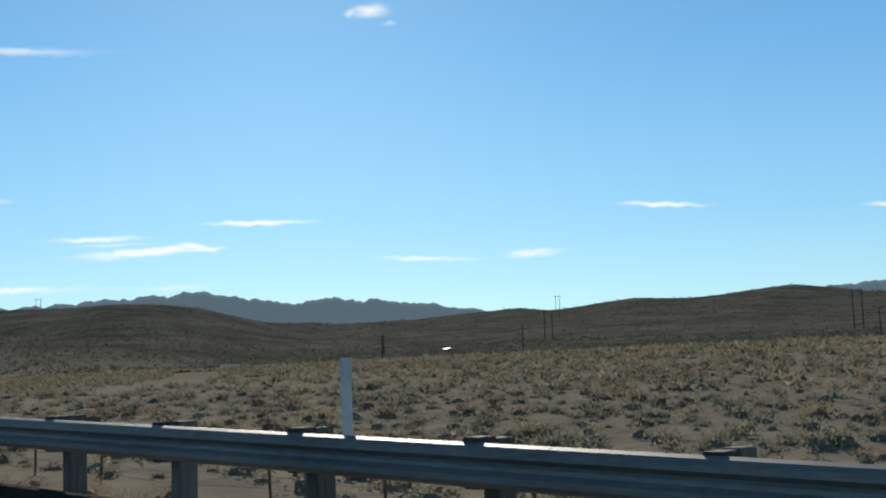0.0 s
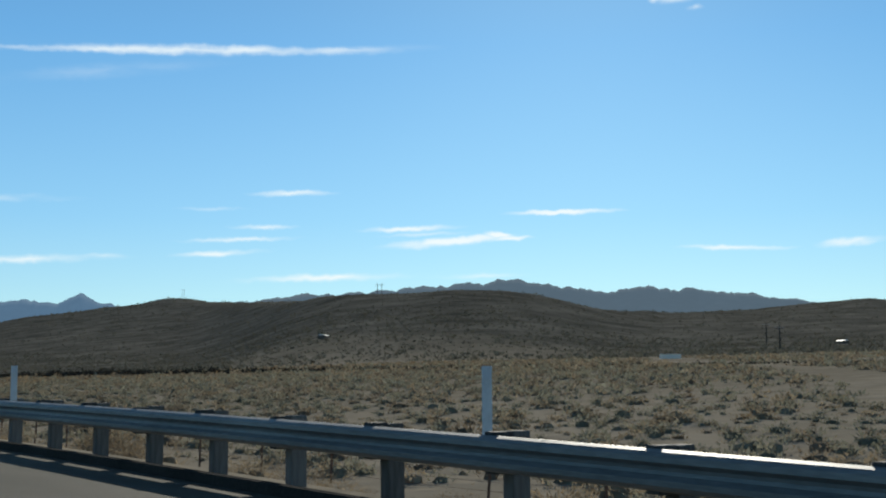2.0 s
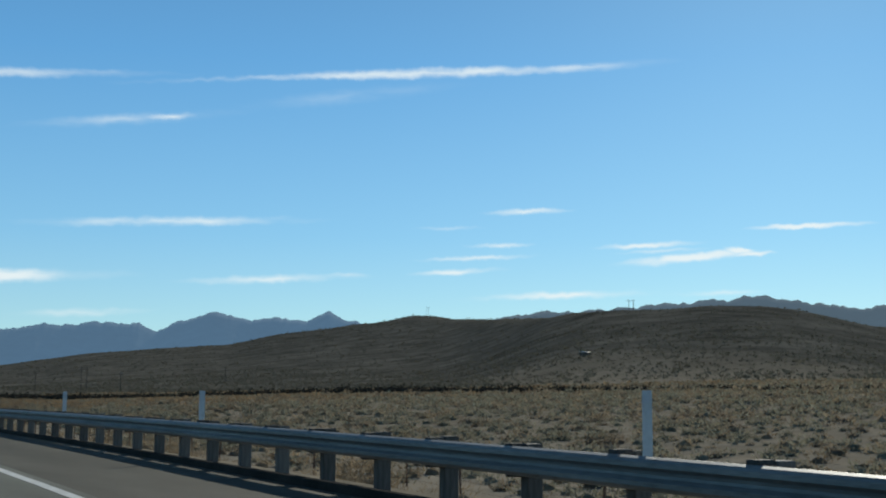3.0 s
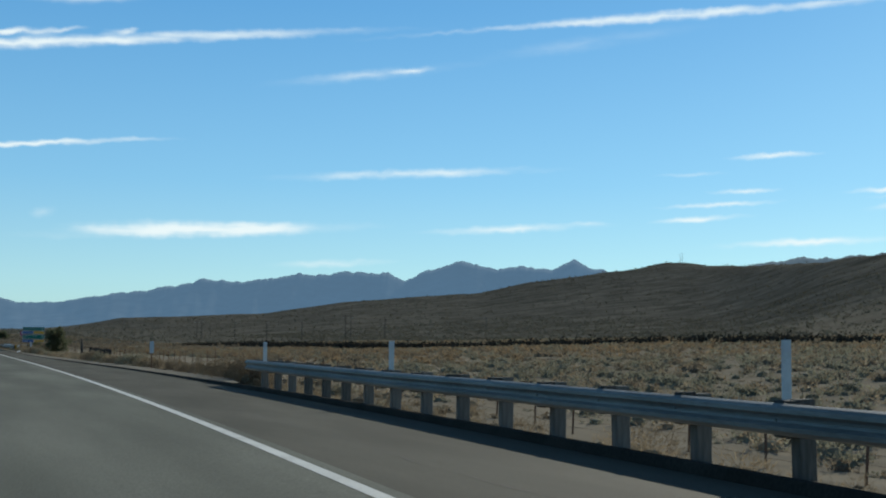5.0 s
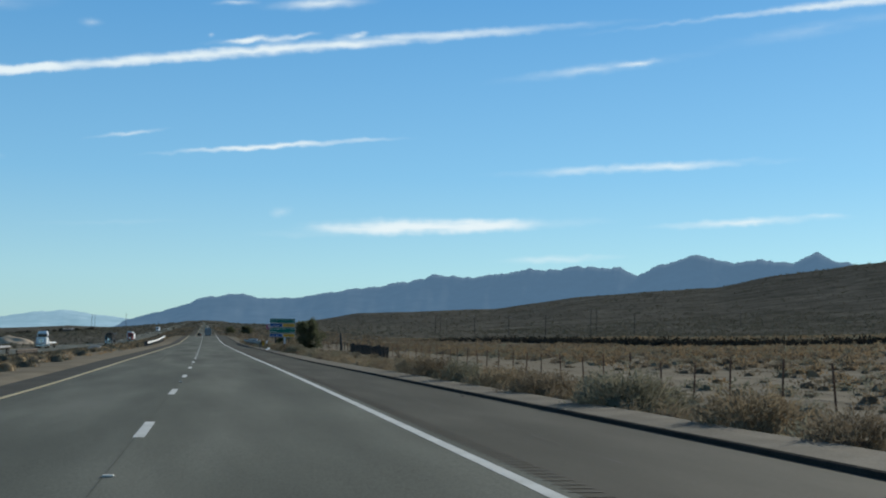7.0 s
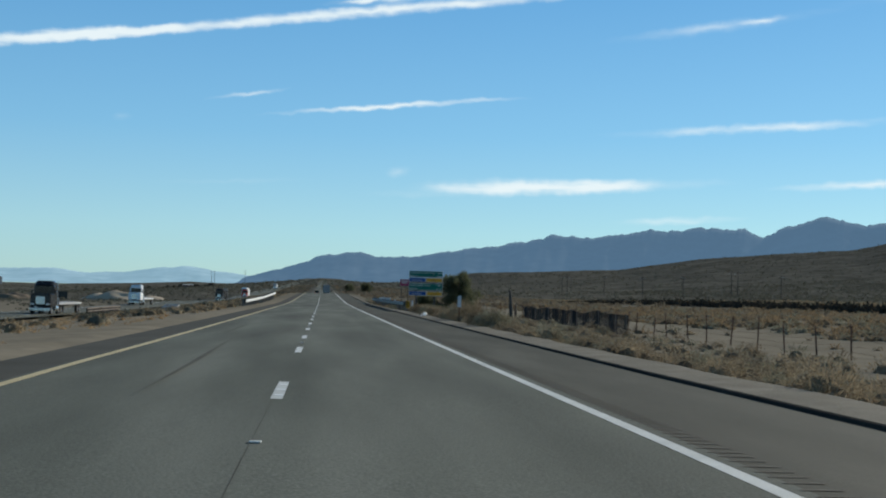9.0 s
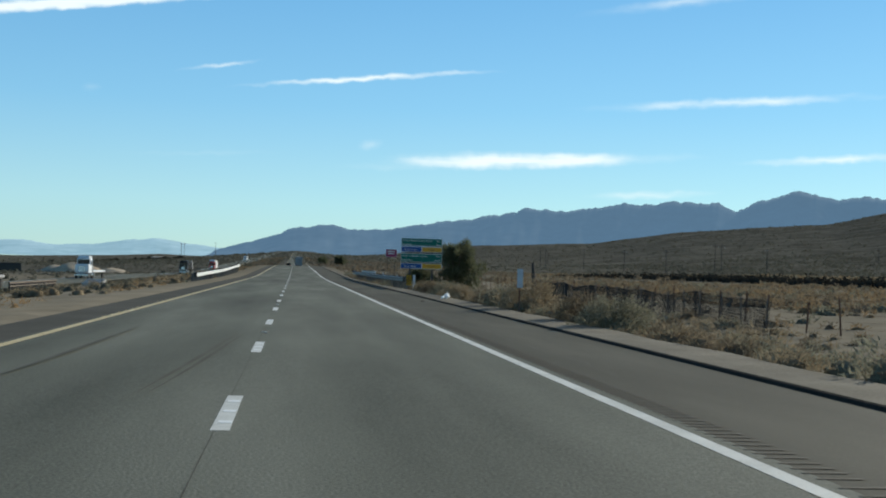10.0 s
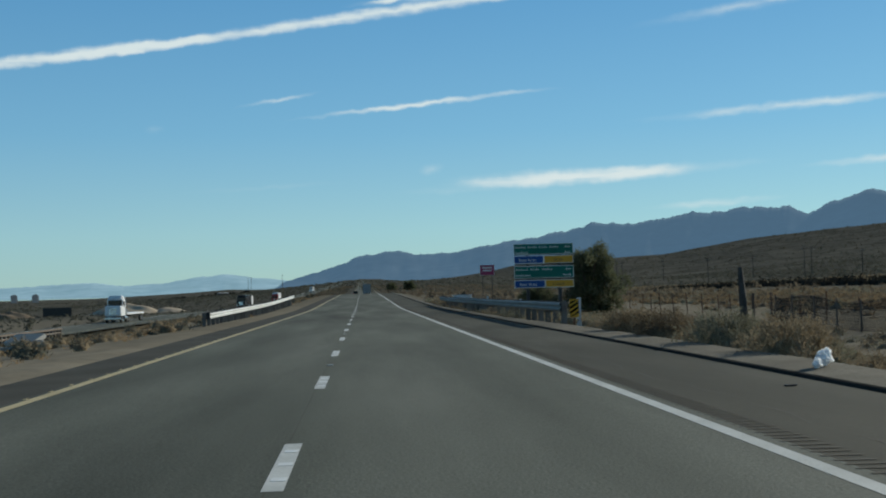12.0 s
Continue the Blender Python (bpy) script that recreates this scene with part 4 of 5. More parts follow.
tagged(strip("oncoming_edge_line", [(-31.9, lambda s: oncoming_h(s) + 0.01), (-31.75, lambda s: oncoming_h(s) + 0.01)], YELLOW_PAINT, -150, 1500, 6, bpy.data.objects["road_oncoming"], 0.003), "yellow edge line")
tagged(strip("oncoming_edge_line", [(-39.6, lambda s: oncoming_h(s) - 0.007), (-39.45, lambda s: oncoming_h(s) - 0.007)], WHITE_PAINT, -150, 1500, 6, bpy.data.objects["road_oncoming"], 0.003), "white edge line")

TRUCK_WHITE = material("white_truck_paint", [(0.7, 0.71, 0.72), (0.78, 0.79, 0.8)], 1, 8, rough=0.3, bump=0.01, spec=0.5)
TRUCK_BLACK = material("black_truck_paint", [(0.012, 0.012, 0.014), (0.025, 0.025, 0.027)], 1, 8, rough=0.25, bump=0.01, spec=0.5)
TRUCK_RED = material("red_truck_paint", [(0.35, 0.02, 0.025), (0.45, 0.03, 0.03)], 1, 8, rough=0.3, bump=0.01, spec=0.5)
TRUCK_TEAL = material("teal_truck_paint", [(0.02, 0.11, 0.14), (0.03, 0.15, 0.18)], 1, 8, rough=0.3, bump=0.01, spec=0.5)
GLASS = material("dark_window_glass", [(0.01, 0.012, 0.015), (0.02, 0.022, 0.026)], 1, 8, rough=0.08, bump=0, spec=0.6)
RUBBER = material("tyre_rubber", [(0.015, 0.015, 0.015), (0.03, 0.03, 0.03)], 4, 30, rough=0.9, bump=0.2)
CHROME = material("bright_metal", [(0.5, 0.52, 0.54), (0.65, 0.66, 0.67)], 2, 20, rough=0.25, bump=0.02, metal=0.9)
GREY_BED = material("pale_flatbed", [(0.22, 0.22, 0.22), (0.3, 0.3, 0.3)], 2, 20, rough=0.6)
LAMP_GLASS = material("lamp_lens", [(0.55, 0.56, 0.55), (0.7, 0.7, 0.68)], 6, 30, rough=0.15, bump=0.02, spec=0.6)


def wheel(parent, x, y, r=0.5, wide=0.3):
    t = part("wheel", rod(r, r, (x - wide / 2, y, r), (x + wide / 2, y, r), 18), RUBBER, parent)
    part("rim", rod(r * 0.55, r * 0.5, (x - wide / 2 - 0.01, y, r), (x + wide / 2 + 0.01, y, r), 12), CHROME, t)


def semi(s, u, paint, trailer, label, load="box", facing=180, name="semi_truck"):
    """A tractor and its trailer; the cab stands at the front."""
    x, y, z = along(s, u, float(oncoming_h(s)) if u < -10 else 0.0)
    t = thing(name, x, y, z, turn_at(s) + facing, label, "truck", "trucks on the highway")
    # local +y is forward
    bm = box(2.4, 2.0, 1.55, (0, 6.4, 1.0), 0.12)
    box(2.4, 1.9, 2.6, (0, 4.7, 1.0), 0.15, bm)
    cab = part("cab", bm, paint, t)
    bm = box(2.2, 1.9, 0.75, (0, 4.75, 3.35), 0.25)
    bmesh.ops.translate(bm, vec=(0, -0.25, 0), verts=[v for v in bm.verts if v.co.z > 3.8])
    part("roof_fairing", bm, paint, cab)
    part("windscreen", box(2.05, 0.04, 0.8, (0, 5.67, 2.6), 0.01), GLASS, cab)
    for sx in (-1.205, 1.205):
        part("side_window", box(0.03, 0.9, 0.6, (sx, 5.0, 2.6), 0.01), GLASS, cab)
        part("mirror", box(0.12, 0.18, 0.6, (sx * 1.14, 5.75, 2.4), 0.03), TRUCK_BLACK, cab)
        part("headlight", box(0.4, 0.06, 0.22, (sx * 0.75, 7.41, 1.15), 0.02), LAMP_GLASS, cab)
        part("exhaust_stack", rod(0.07, 0.07, (sx, 3.65, 1.2), (sx, 3.65, 4.0), 8), CHROME, t)
        part("fuel_tank", rod(0.32, 0.32, (sx * 0.85, 3.2, 0.75), (sx * 0.85, 4.6, 0.75), 12), CHROME, t)
    part("grille", box(1.1, 0.05, 0.95, (0, 7.41, 1.25), 0.02), CHROME, cab)
    part("bumper", box(2.45, 0.25, 0.4, (0, 7.4, 0.45), 0.05), CHROME, t)
    part("chassis", box(0.9, 6.0, 0.3, (0, 4.2, 0.75), 0.02), DARK_STEEL, t)
    for sx in (-1.05, 1.05):
        for wy in (6.5, 2.6, 1.3, -9.0, -10.3):
            wheel(t, sx, wy)
    if load == "box":
        bx = part("trailer", box(2.55, 14.2, 2.75, (0, -4.2, 1.2), 0.04), trailer, t)
        for k in range(12):
            part("rib", box(2.57, 0.04, 2.6, (0, 2.4 - k * 1.2, 1.27)), trailer, bx)
        part("rear_door", box(2.4, 0.03, 2.6, (0, -11.31, 1.27), 0.01), GREY_BED, bx)
        part("rear_frame", box(2.5, 0.06, 0.35, (0, -11.25, 0.75)), DARK_STEEL, t)
    else:
        part("flatbed", box(2.5, 14.0, 0.28, (0, -4.4, 1.15), 0.03), trailer, t)
        part("headboard", box(2.4, 0.08, 0.6, (0, 2.5, 1.43), 0.02), trailer, t)
    return t


semi(485, -37.0, TRUCK_WHITE, TRUCK_WHITE, "white tractor with a low flatbed trailer on the far carriageway", load="flat")
semi(386, -33.2, TRUCK_BLACK, GREY_BED, "black tractor hauling an empty grey flatbed trailer", load="flat")
semi(640, -33.2, TRUCK_BLACK, TRUCK_BLACK, "black semi truck in a line of oncoming trucks")
semi(690, -37.2, TRUCK_TEAL, TRUCK_WHITE, "teal semi truck with white trailer in oncoming line")
semi(770, -33.2, TRUCK_RED, TRUCK_WHITE, "red semi truck with white trailer in oncoming line")
semi(830, -37.2, TRUCK_WHITE, TRUCK_WHITE, "white semi truck with white trailer in oncoming line")
semi(1150, -35.0, TRUCK_WHITE, TRUCK_WHITE, "distant white semi truck on the far carriageway")
semi(700, 1.9, TRUCK_WHITE, TRUCK_TEAL, "pale teal box semi truck driving ahead, seen from behind", facing=0)


def car(s, u, paint, label, facing=0):
    x, y, z = along(s, u, 0)
    t = thing("car", x, y, z, turn_at(s) + facing, label, "car")
    bm = box(1.85, 4.7, 0.75, (0, 0, 0.35), 0.18)
    body = part("body", bm, paint, t)
    bm = box(1.6, 2.6, 0.62, (0, -0.2, 1.08), 0.2)
    part("cabin", bm, GLASS, body)
    part("roof", box(1.35, 1.7, 0.06, (0, -0.2, 1.68), 0.02), paint, body)
    for sx in (-0.85, 0.85):
        part("tail_light", box(0.28, 0.05, 0.16, (sx * 0.8, -2.36, 0.8), 0.02), TRUCK_RED, body)
        for wy in (-1.4, 1.45):
            wheel(t, sx, wy, 0.33, 0.22)


car(690, -1.7, TRUCK_BLACK, "dark car driving ahead in the passing lane")

# ---- median and far structures ----
CONCRETE = material("pale_concrete", [(0.3, 0.29, 0.26), (0.38, 0.37, 0.34), (0.45, 0.44, 0.41)], 1, 14, bump=0.2)
x, y = -13.4, 341.4
gz = float(land(x, y))
cul = thing("culvert_headwall", x, y, gz, -25, "sloping pale concrete culvert slab in the median", "culvert")
bm = box(1.5, 0.9, 0.2, (0, 0, 0), 0.03)
bmesh.ops.rotate(bm, cent=(0, 0, 0), matrix=Matrix.Rotation(radians(22), 3, "X"), verts=bm.verts)
bmesh.ops.translate(bm, vec=(0, 0, 0.25), verts=bm.verts)
part("slab", bm, CONCRETE, cul)
part("wing_wall", box(0.7, 0.16, 0.45, (1.0, -0.3, -0.1), 0.02, turn=-35), CONCRETE, cul)
part("apron", box(1.8, 0.35, 0.15, (0, -0.6, -0.08), 0.02), CONCRETE, cul)

# bridge parapet of the far carriageway
x, y, z = along(404.4, -30.1, float(oncoming_h(404.4)))
par = thing("bridge_parapet", x, y, z, 0, "dark wooden bridge railing with close posts across the median", "railing")
part("top_rail", box(0.25, 26, 0.18, (0, 0, 0.62), 0.02), WOOD, par)
part("low_rail", box(0.2, 26, 0.14, (0, 0, 0.28), 0.02), WOOD, par)
for k in range(22):
    part("post", box(0.22, 0.22, 1.35, (0, -12.7 + k * 1.21, -0.6), 0.02), BLOCK_WOOD, par)

# dark container and sand heaps beyond the far carriageway
x, y = -100.0, 700.0
gz = float(land(x, y))
con = thing("storage_container", x, y, gz, 12, "dark corrugated storage container beside sand heaps", "container")
part("body", box(9.0, 2.6, 3.0, (0, 0, -0.1), 0.04), TRUCK_BLACK, con)
for k in range(14):
    part("rib", box(0.12, 2.66, 2.8, (-4.2 + k * 0.65, 0, 0.0)), TRUCK_BLACK, con)
part("roof", box(9.1, 2.7, 0.08, (0, 0, 2.9), 0.02), DARK_STEEL, con)
PALE_SAND = material("pale_sand", [(0.34, 0.27, 0.19), (0.42, 0.34, 0.25), (0.48, 0.4, 0.3)], 0.4, 5, bump=0.4)


def heap(x, y, wide, deep, high, mat, name, label):
    bm = bmesh.new()
    bmesh.ops.create_grid(bm, x_segments=28, y_segments=18, size=1)
    for v in bm.verts:
        r = math.hypot(v.co.x, v.co.y)
        h = max(0, 1 - r ** 1.6) * (0.8 + 0.5 * noise.noise(Vector((v.co.x * 2 + x, v.co.y * 2, 0))))
        v.co = Vector((v.co.x * wide / 2, v.co.y * deep / 2, h * high - 0.25))
    ob = tagged(part(name, bm, mat, None, smooth=True), label, "heap", "earth heaps")
    ob.matrix_world = pose(x, y, float(land(x, y)), 0, 0, 10)


heap(-80, 712, 26, 12, 4.2, PALE_SAND, "mound", "pale heap of sand and rubble")
heap(-113, 690, 18, 10, 3.0, SCRUB_SOIL, "mound", "brown heap of earth with scrub")
heap(-66, 715, 16, 9, 2.2, PALE_SAND, "mound", "low pale heap of sand")

# silos far away, with the haze put into their material as a glow
SILO_GREY = haze_glow("haze_glow_grey_steel", (0.04, 0.04, 0.04), (0.05, 0.066, 0.083))
for x, y in ((-742, 2950), (-700, 2960)):
    gz = float(land(x, y))
    t = thing("silo", x, y, gz - 2, 0, "grey cylindrical silo far off on the plain", "silo", "silos")
    part("drum", rod(7, 7, (0, 0, 0), (0, 0, 17), 20), SILO_GREY, t)
    part("cap", rod(7, 2, (0, 0, 17), (0, 0, 20), 20), SILO_GREY, t)


# ---- small far buildings in the desert ----
WARM_WHITE = material("warm_white_plaster", [(0.78, 0.66, 0.55), (0.86, 0.74, 0.63)], 1, 10, rough=0.7)
ROOF = material("pale_roof", [(0.6, 0.6, 0.58), (0.72, 0.72, 0.7)], 1, 10, rough=0.6)


def trailer_home(x, y, turn, long, deep, high, label):
    gz = float(land(x, y))
    t = thing("trailer_house", x, y, gz, turn, label, "house", "far houses")
    wall = part("wall", box(long, deep, high, (0, 0, -0.3), 0.02), WOOD, t)
    bm = box(long + 0.5, deep + 0.5, 0.5, (0, 0, high - 0.3), 0.02)
    for v in bm.verts:
        if v.co.z > high:
            v.co.y *= 0.15
    part("roof", bm, ROOF, t)
    for k in range(3):
        w = part("window", box(0.9, 0.06, 0.8, (-long * 0.32 + k * long * 0.3, -deep / 2 - 0.02, high * 0.4)), GLASS, wall)
    part("door", box(0.9, 0.06, 1.9, (long * 0.42, -deep / 2 - 0.02, -0.1)), GREY_BED, wall)


trailer_home(421, 591, 35, 9.5, 4, 2.0, "small brown trailer house with white roof below the hills")
trailer_home(-168, 1790, 20, 14, 8, 3.2, "low far house with pale roof among dark trees")
trailer_home(520, 330, 60, 6, 3, 1.6, "tiny brown house with white roof in the scrub")
x, y = 229.0, 219.0
gz = float(land(x, y))
slab = thing("concrete_block_wall", x, y, gz, -53, "low white block wall at the end of a dirt track", "wall")
part("wall", box(5.0, 0.4, 1.05, (0, 0, -0.1), 0.02), WARM_WHITE, slab)
part("coping", box(5.1, 0.5, 0.1, (0, 0, 0.95), 0.02), WARM_WHITE, slab)


# ---- power poles ----
def pole(az, dist, y0, high, twin, label):
    """A wooden pole or twin-pole frame, az degrees from a place y0 up the road."""
    x = float(np.interp(y0, RY, RX)) - dist * math.sin(radians(az))
    y = y0 + dist * math.cos(radians(az))
    gz = float(land(x, y))
    t = thing("power_pole", x, y, gz, az, label, "power pole", "power poles")
    for px in ((-2.2, 2.2) if twin else (0,)):
        part("pole", rod(0.34, 0.22, (px, 0, -1), (px, 0, high), 8), BLOCK_WOOD, t)
    part("cross_arm", box(9 if twin else 3.2, 0.22, 0.28, (0, -0.2, high - 1.6), 0.02), WOOD, t)
    for px in ((-4, 0, 4) if twin else (-1.4, 0, 1.4)):
        part("insulator", rod(0.1, 0.06, (px, -0.2, high - 2.5 if twin else high - 1.3), (px, -0.2, high - 1.6 if twin else high - 0.8), 6), PANEL_GREY, t)
    return t


for az, d, y0, h, twin in ((-32.2, 2640, 75, 20, True), (-41.7, 1230, 75, 11, True), (-65.6, 700, 37, 17, True), (-65.2, 520, 37, 11, False), (-57.9, 620, 37, 11, False), (-58.3, 520, 37, 10, False),
                           (-77.0, 640, 0, 20, True), (-77.9, 480, 0, 10, False), (-63.6, 1460, 0, 19, True), (-12.0, 1000, 286, 17, True), (-16.0, 820, 286, 15, False), (-18.0, 800, 286, 15, False),
                           (-20.4, 840, 286, 19, True), (-22.7, 780, 286, 15, False), (-14.0, 930, 286, 16, False), (-24.0, 1100, 140, 13, False), (-11.0, 1500, 140, 14, False), (5.2, 1900, 286, 24, True), (3.7, 1850, 286, 22, False)):
    pole(az, d, y0, h, twin, "twin-pole wooden power line frame on the plain" if twin else "single wooden power pole on the plain")


# ---- brush ----
def clumps(name, places, mat, leaves, label, leaf=1.0, core=(3, 7), slim=0.38, heart_size=0.74):
    """Many dry bushes in one mesh: each a dome of small tilted blades with an uneven outline. places: x, y, z, radius, height."""
    rng = np.random.default_rng(len(places) + leaves)
    p = np.asarray(places)
    n = len(p)
    idx = np.repeat(np.arange(n), leaves)
    m = len(idx)
    a = rng.uniform(0, 2 * np.pi, m)
    c = rng.uniform(0, 1, m) ** 0.8
    shell = rng.uniform(0.45, 1.0, m) ** 0.6
    lobe = 1 + 0.28 * np.sin(3 * a + idx * 1.7) * np.cos(2 * c * 3 + idx) + 0.16 * np.sin(7 * a + idx * 0.3)
    r = p[idx, 3] * shell * lobe
    x = p[idx, 0] + r * np.cos(a) * np.sqrt(1 - 0.92 * c * c)
    y = p[idx, 1] + r * np.sin(a) * np.sqrt(1 - 0.92 * c * c)
    z = p[idx, 2] + p[idx, 4] * c * shell * (0.85 + 0.3 * rng.uniform(0, 1, m)) * (0.8 + 0.25 * lobe)
    size = p[idx, 3] * leaf * rng.uniform(0.5, 1.3, m)
    out = np.stack([np.cos(a) * (0.5 + 0.5 * rng.uniform(-1, 1, m)), np.sin(a) * (0.5 + 0.5 * rng.uniform(-1, 1, m)), 0.1 + 0.8 * rng.uniform(0, 1, m)], -1)
    out /= np.linalg.norm(out, axis=1)[:, None]
    side = np.cross(out, rng.normal(size=(m, 3)))
    side /= np.linalg.norm(side, axis=1)[:, None]
    base = np.stack([x, y, z], -1)
    s = size[:, None]
    tri = np.stack([base - side * s * slim - out * s * 0.4, base + side * s * slim - out * s * 0.4, base + out * s * 0.9 + side * s * 0.1 * rng.uniform(-1, 1, (m, 1))], 1).reshape(-1, 3)
    corner = np.arange(3 * m).reshape(-1, 3)
    if core:
        # the dense twiggy heart of each bush
        rings, seg = core
        cr = np.repeat((np.arange(rings) / rings) ** 0.65, seg)
        ca = np.tile(np.arange(seg) * 2 * np.pi / seg, rings)
        out_r = heart_size * np.sqrt(1 - 0.92 * cr ** 2) * rng.uniform(0.7, 1.15, (n, rings * seg)) * p[:, 3:4]
        hx = p[:, 0:1] + out_r * np.cos(ca + 0.3 * rng.uniform(-1, 1, (n, rings * seg)))
        hy = p[:, 1:2] + out_r * np.sin(ca)
        hz = p[:, 2:3] + p[:, 4:5] * (heart_size + 0.04) * cr * rng.uniform(0.75, 1.2, (n, rings * seg))
        top = np.stack([p[:, 0], p[:, 1], p[:, 2] + p[:, 4] * heart_size * rng.uniform(0.9, 1.15, n)], -1)[:, None]
        heart = np.concatenate([np.stack([hx, hy, hz], -1), top], 1)
        ft = []
        for k in range(rings - 1):
            for i in range(seg):
                a0, a1 = k * seg + i, k * seg + (i + 1) % seg
                ft += [(a0, a1, a1 + seg), (a0, a1 + seg, a0 + seg)]
        ft += [((rings - 1) * seg + i, (rings - 1) * seg + (i + 1) % seg, rings * seg) for i in range(seg)]
        own = rings * seg + 1
        corner = np.concatenate([corner, (np.array(ft)[None] + 3 * m + own * np.arange(n)[:, None, None]).reshape(-1, 3)])
        tri = np.concatenate([tri, heart.reshape(-1, 3)])
    faces_n = len(corner)
    me = bpy.data.meshes.new(name)
    me.vertices.add(len(tri))
    me.vertices.foreach_set("co", tri.astype(np.float32).ravel())
    me.loops.add(3 * faces_n)
    me.loops.foreach_set("vertex_index", corner.astype(np.int32).ravel())
    me.polygons.add(faces_n)
    me.polygons.foreach_set("loop_start", np.arange(0, 3 * faces_n, 3, dtype=np.int32))
    me.update(calc_edges=True)
    me.validate()
    me.materials.append(mat)
    return tagged(new(name, me), label, "brush", kind="stuff")


rng = np.random.default_rng(5)


def kerb_edge(s):
    """Where the dusty bank behind the kerb ends and the growth begins."""
    return dike_u(s) + bank_wide(s)


def scatter(count, s0, s1, u0, u1, rmin, rmax, tall, keep=None, base=None):
    s, u = rng.uniform(s0, s1, count), rng.uniform(u0, u1, count)
    if base is not None:
        u = u + base(s)
    if keep is not None:
        k = keep(s, u)
        s, u = s[k], u[k]
    x, y, _ = along(s, u)
    r = rmin + (rmax - rmin) * rng.uniform(0, 1, len(s)) ** 2
    return np.stack([x, y, land(x, y) - 0.05, r, r * rng.uniform(0.75, 1.25, len(s)) * tall], -1)


def on_track(s, u):
    """A bare dirt track runs from the fence out to the white block wall."""
    return (u > 58) & (u < 250) & (np.abs(u - 71 - 1.2 * (s - 93) + 4 * np.sin(0.05 * u)) < np.interp(u, [58, 110, 240], [5, 5, 9]))


def patchy(s, u):
    """Bushes grow in patches with bare sand between them."""
    f = np.sin(0.045 * s + 0.6 * np.sin(0.03 * u)) + np.sin(0.06 * u + 1.4 + 0.5 * np.sin(0.05 * s)) + 0.8 * np.sin(0.16 * s + 0.11 * u)
    strip_bare = (u < np.interp(s, [150, 220], [21, 30])) & (np.sin(0.7 * s + u) < 0.93)
    return (f > -1.3 + 0.9 * rng.uniform(-1, 1, len(s))) & ~on_track(s, u) & ~strip_bare


# dense dry growth along the kerb
def tufted(s, u):
    """Growth along the kerb thins out and thickens again."""
    return np.sin(0.31 * s) + np.sin(0.13 * s + u) + 0.7 * np.sin(0.77 * s + 2 * u) > -0.7


near = np.concatenate([scatter(270, 171, 265, 0.35, 3.0, 0.3, 0.7, 0.9, tufted, kerb_edge), scatter(400, 258, 425, 0.4, 3.0, 0.34, 0.8, 0.8, lambda s, u: (np.abs(s - 308.7) > 2.4) | (u > 9.8), kerb_edge)])
clumps("kerb_brush", near[::3], TAN_BRUSH, 480, "dry tan brush along the kerb", 0.11, (3, 8), 0.24, 0.56)
clumps("kerb_grass", near[1::3], SAGE_BRUSH, 480, "grey-gold dry growth along the kerb", 0.11, (3, 8), 0.24, 0.56)
clumps("kerb_dark_brush", near[2::3], RUST_BRUSH, 480, "brown dry brush along the kerb", 0.11, (3, 8), 0.24, 0.56)
tufts = np.concatenate([scatter(200, 262, 425, 0.02, 1.0, 0.14, 0.32, 1.0, lambda s, u: np.abs(s - 308.7) > 1.2, kerb_edge), scatter(170, 174, 262, 0.02, 1.0, 0.15, 0.36, 1.1, tufted, kerb_edge)])
clumps("kerb_tufts", tufts, TAN_BRUSH, 260, "small dry grass tufts at the kerb", 0.2, (2, 6), 0.08, 0.45)
near2 = np.concatenate([scatter(1500, 166, 440, 10.0, 19.2, 0.25, 0.62, 0.85), scatter(420, 180, 262, 8.9, 15.5, 0.25, 0.6, 0.85)])
clumps("verge_brush", near2[::3], TAN_BRUSH, 160, "dry tan brush between kerb and fence", 0.16, (2, 7), 0.27, 0.58)
clumps("verge_grass", near2[1::3], SAGE_BRUSH, 160, "grey-gold dry growth between kerb and fence", 0.16, (2, 7), 0.27, 0.58)
clumps("verge_dark_brush", near2[2::3], RUST_BRUSH, 160, "brown brush between kerb and fence", 0.16, (2, 7), 0.27, 0.58)
# big bushes close to the end of the first rail and along the kerb
bigs = []
for s, u, r, h in ((168.0, 9.4, 0.95, 1.1), (170.0, 9.5, 1.05, 1.15), (172.3, 9.6, 0.95, 1.0), (174.8, 9.8, 0.85, 0.9), (178, 9.7, 0.8, 0.8), (181, 9.6, 0.75, 0.7), (185, 9.6, 0.7, 0.75), (193.2, 9.4, 0.75, 0.68), (196.5, 9.6, 1.05, 0.84), (202.3, 9.8, 1.2, 0.95), (207.6, 9.4, 1.0, 0.75), (212.4, 9.4, 0.9, 0.75), (216, 9.3, 0.8, 0.85), (221, 9.2, 0.9, 0.9), (226, 9.1, 0.9, 0.9),
                   (285, 9.0, 1.0, 0.85), (288.5, 9.1, 1.0, 0.9), (297.5, 9.1, 1.2, 1.25), (300.5, 9.2, 0.95, 0.9), (304, 8.8, 0.85, 0.75), (313.8, 9.1, 0.85, 0.75), (318, 8.9, 0.95, 0.82), (323, 9.0, 0.9, 0.78), (327, 9.1, 0.9, 0.75)):
    s -= 1.6 if s > 280 else 0.9 if s > 190 else 0
    u = min(u, float(kerb_edge(s)) + 0.72 * r)
    x, y, _ = along(s, u)
    bigs.append((x, y, float(land(x, y)) - 0.05, r, h))
first, bigs = bigs[:7], bigs[7:]
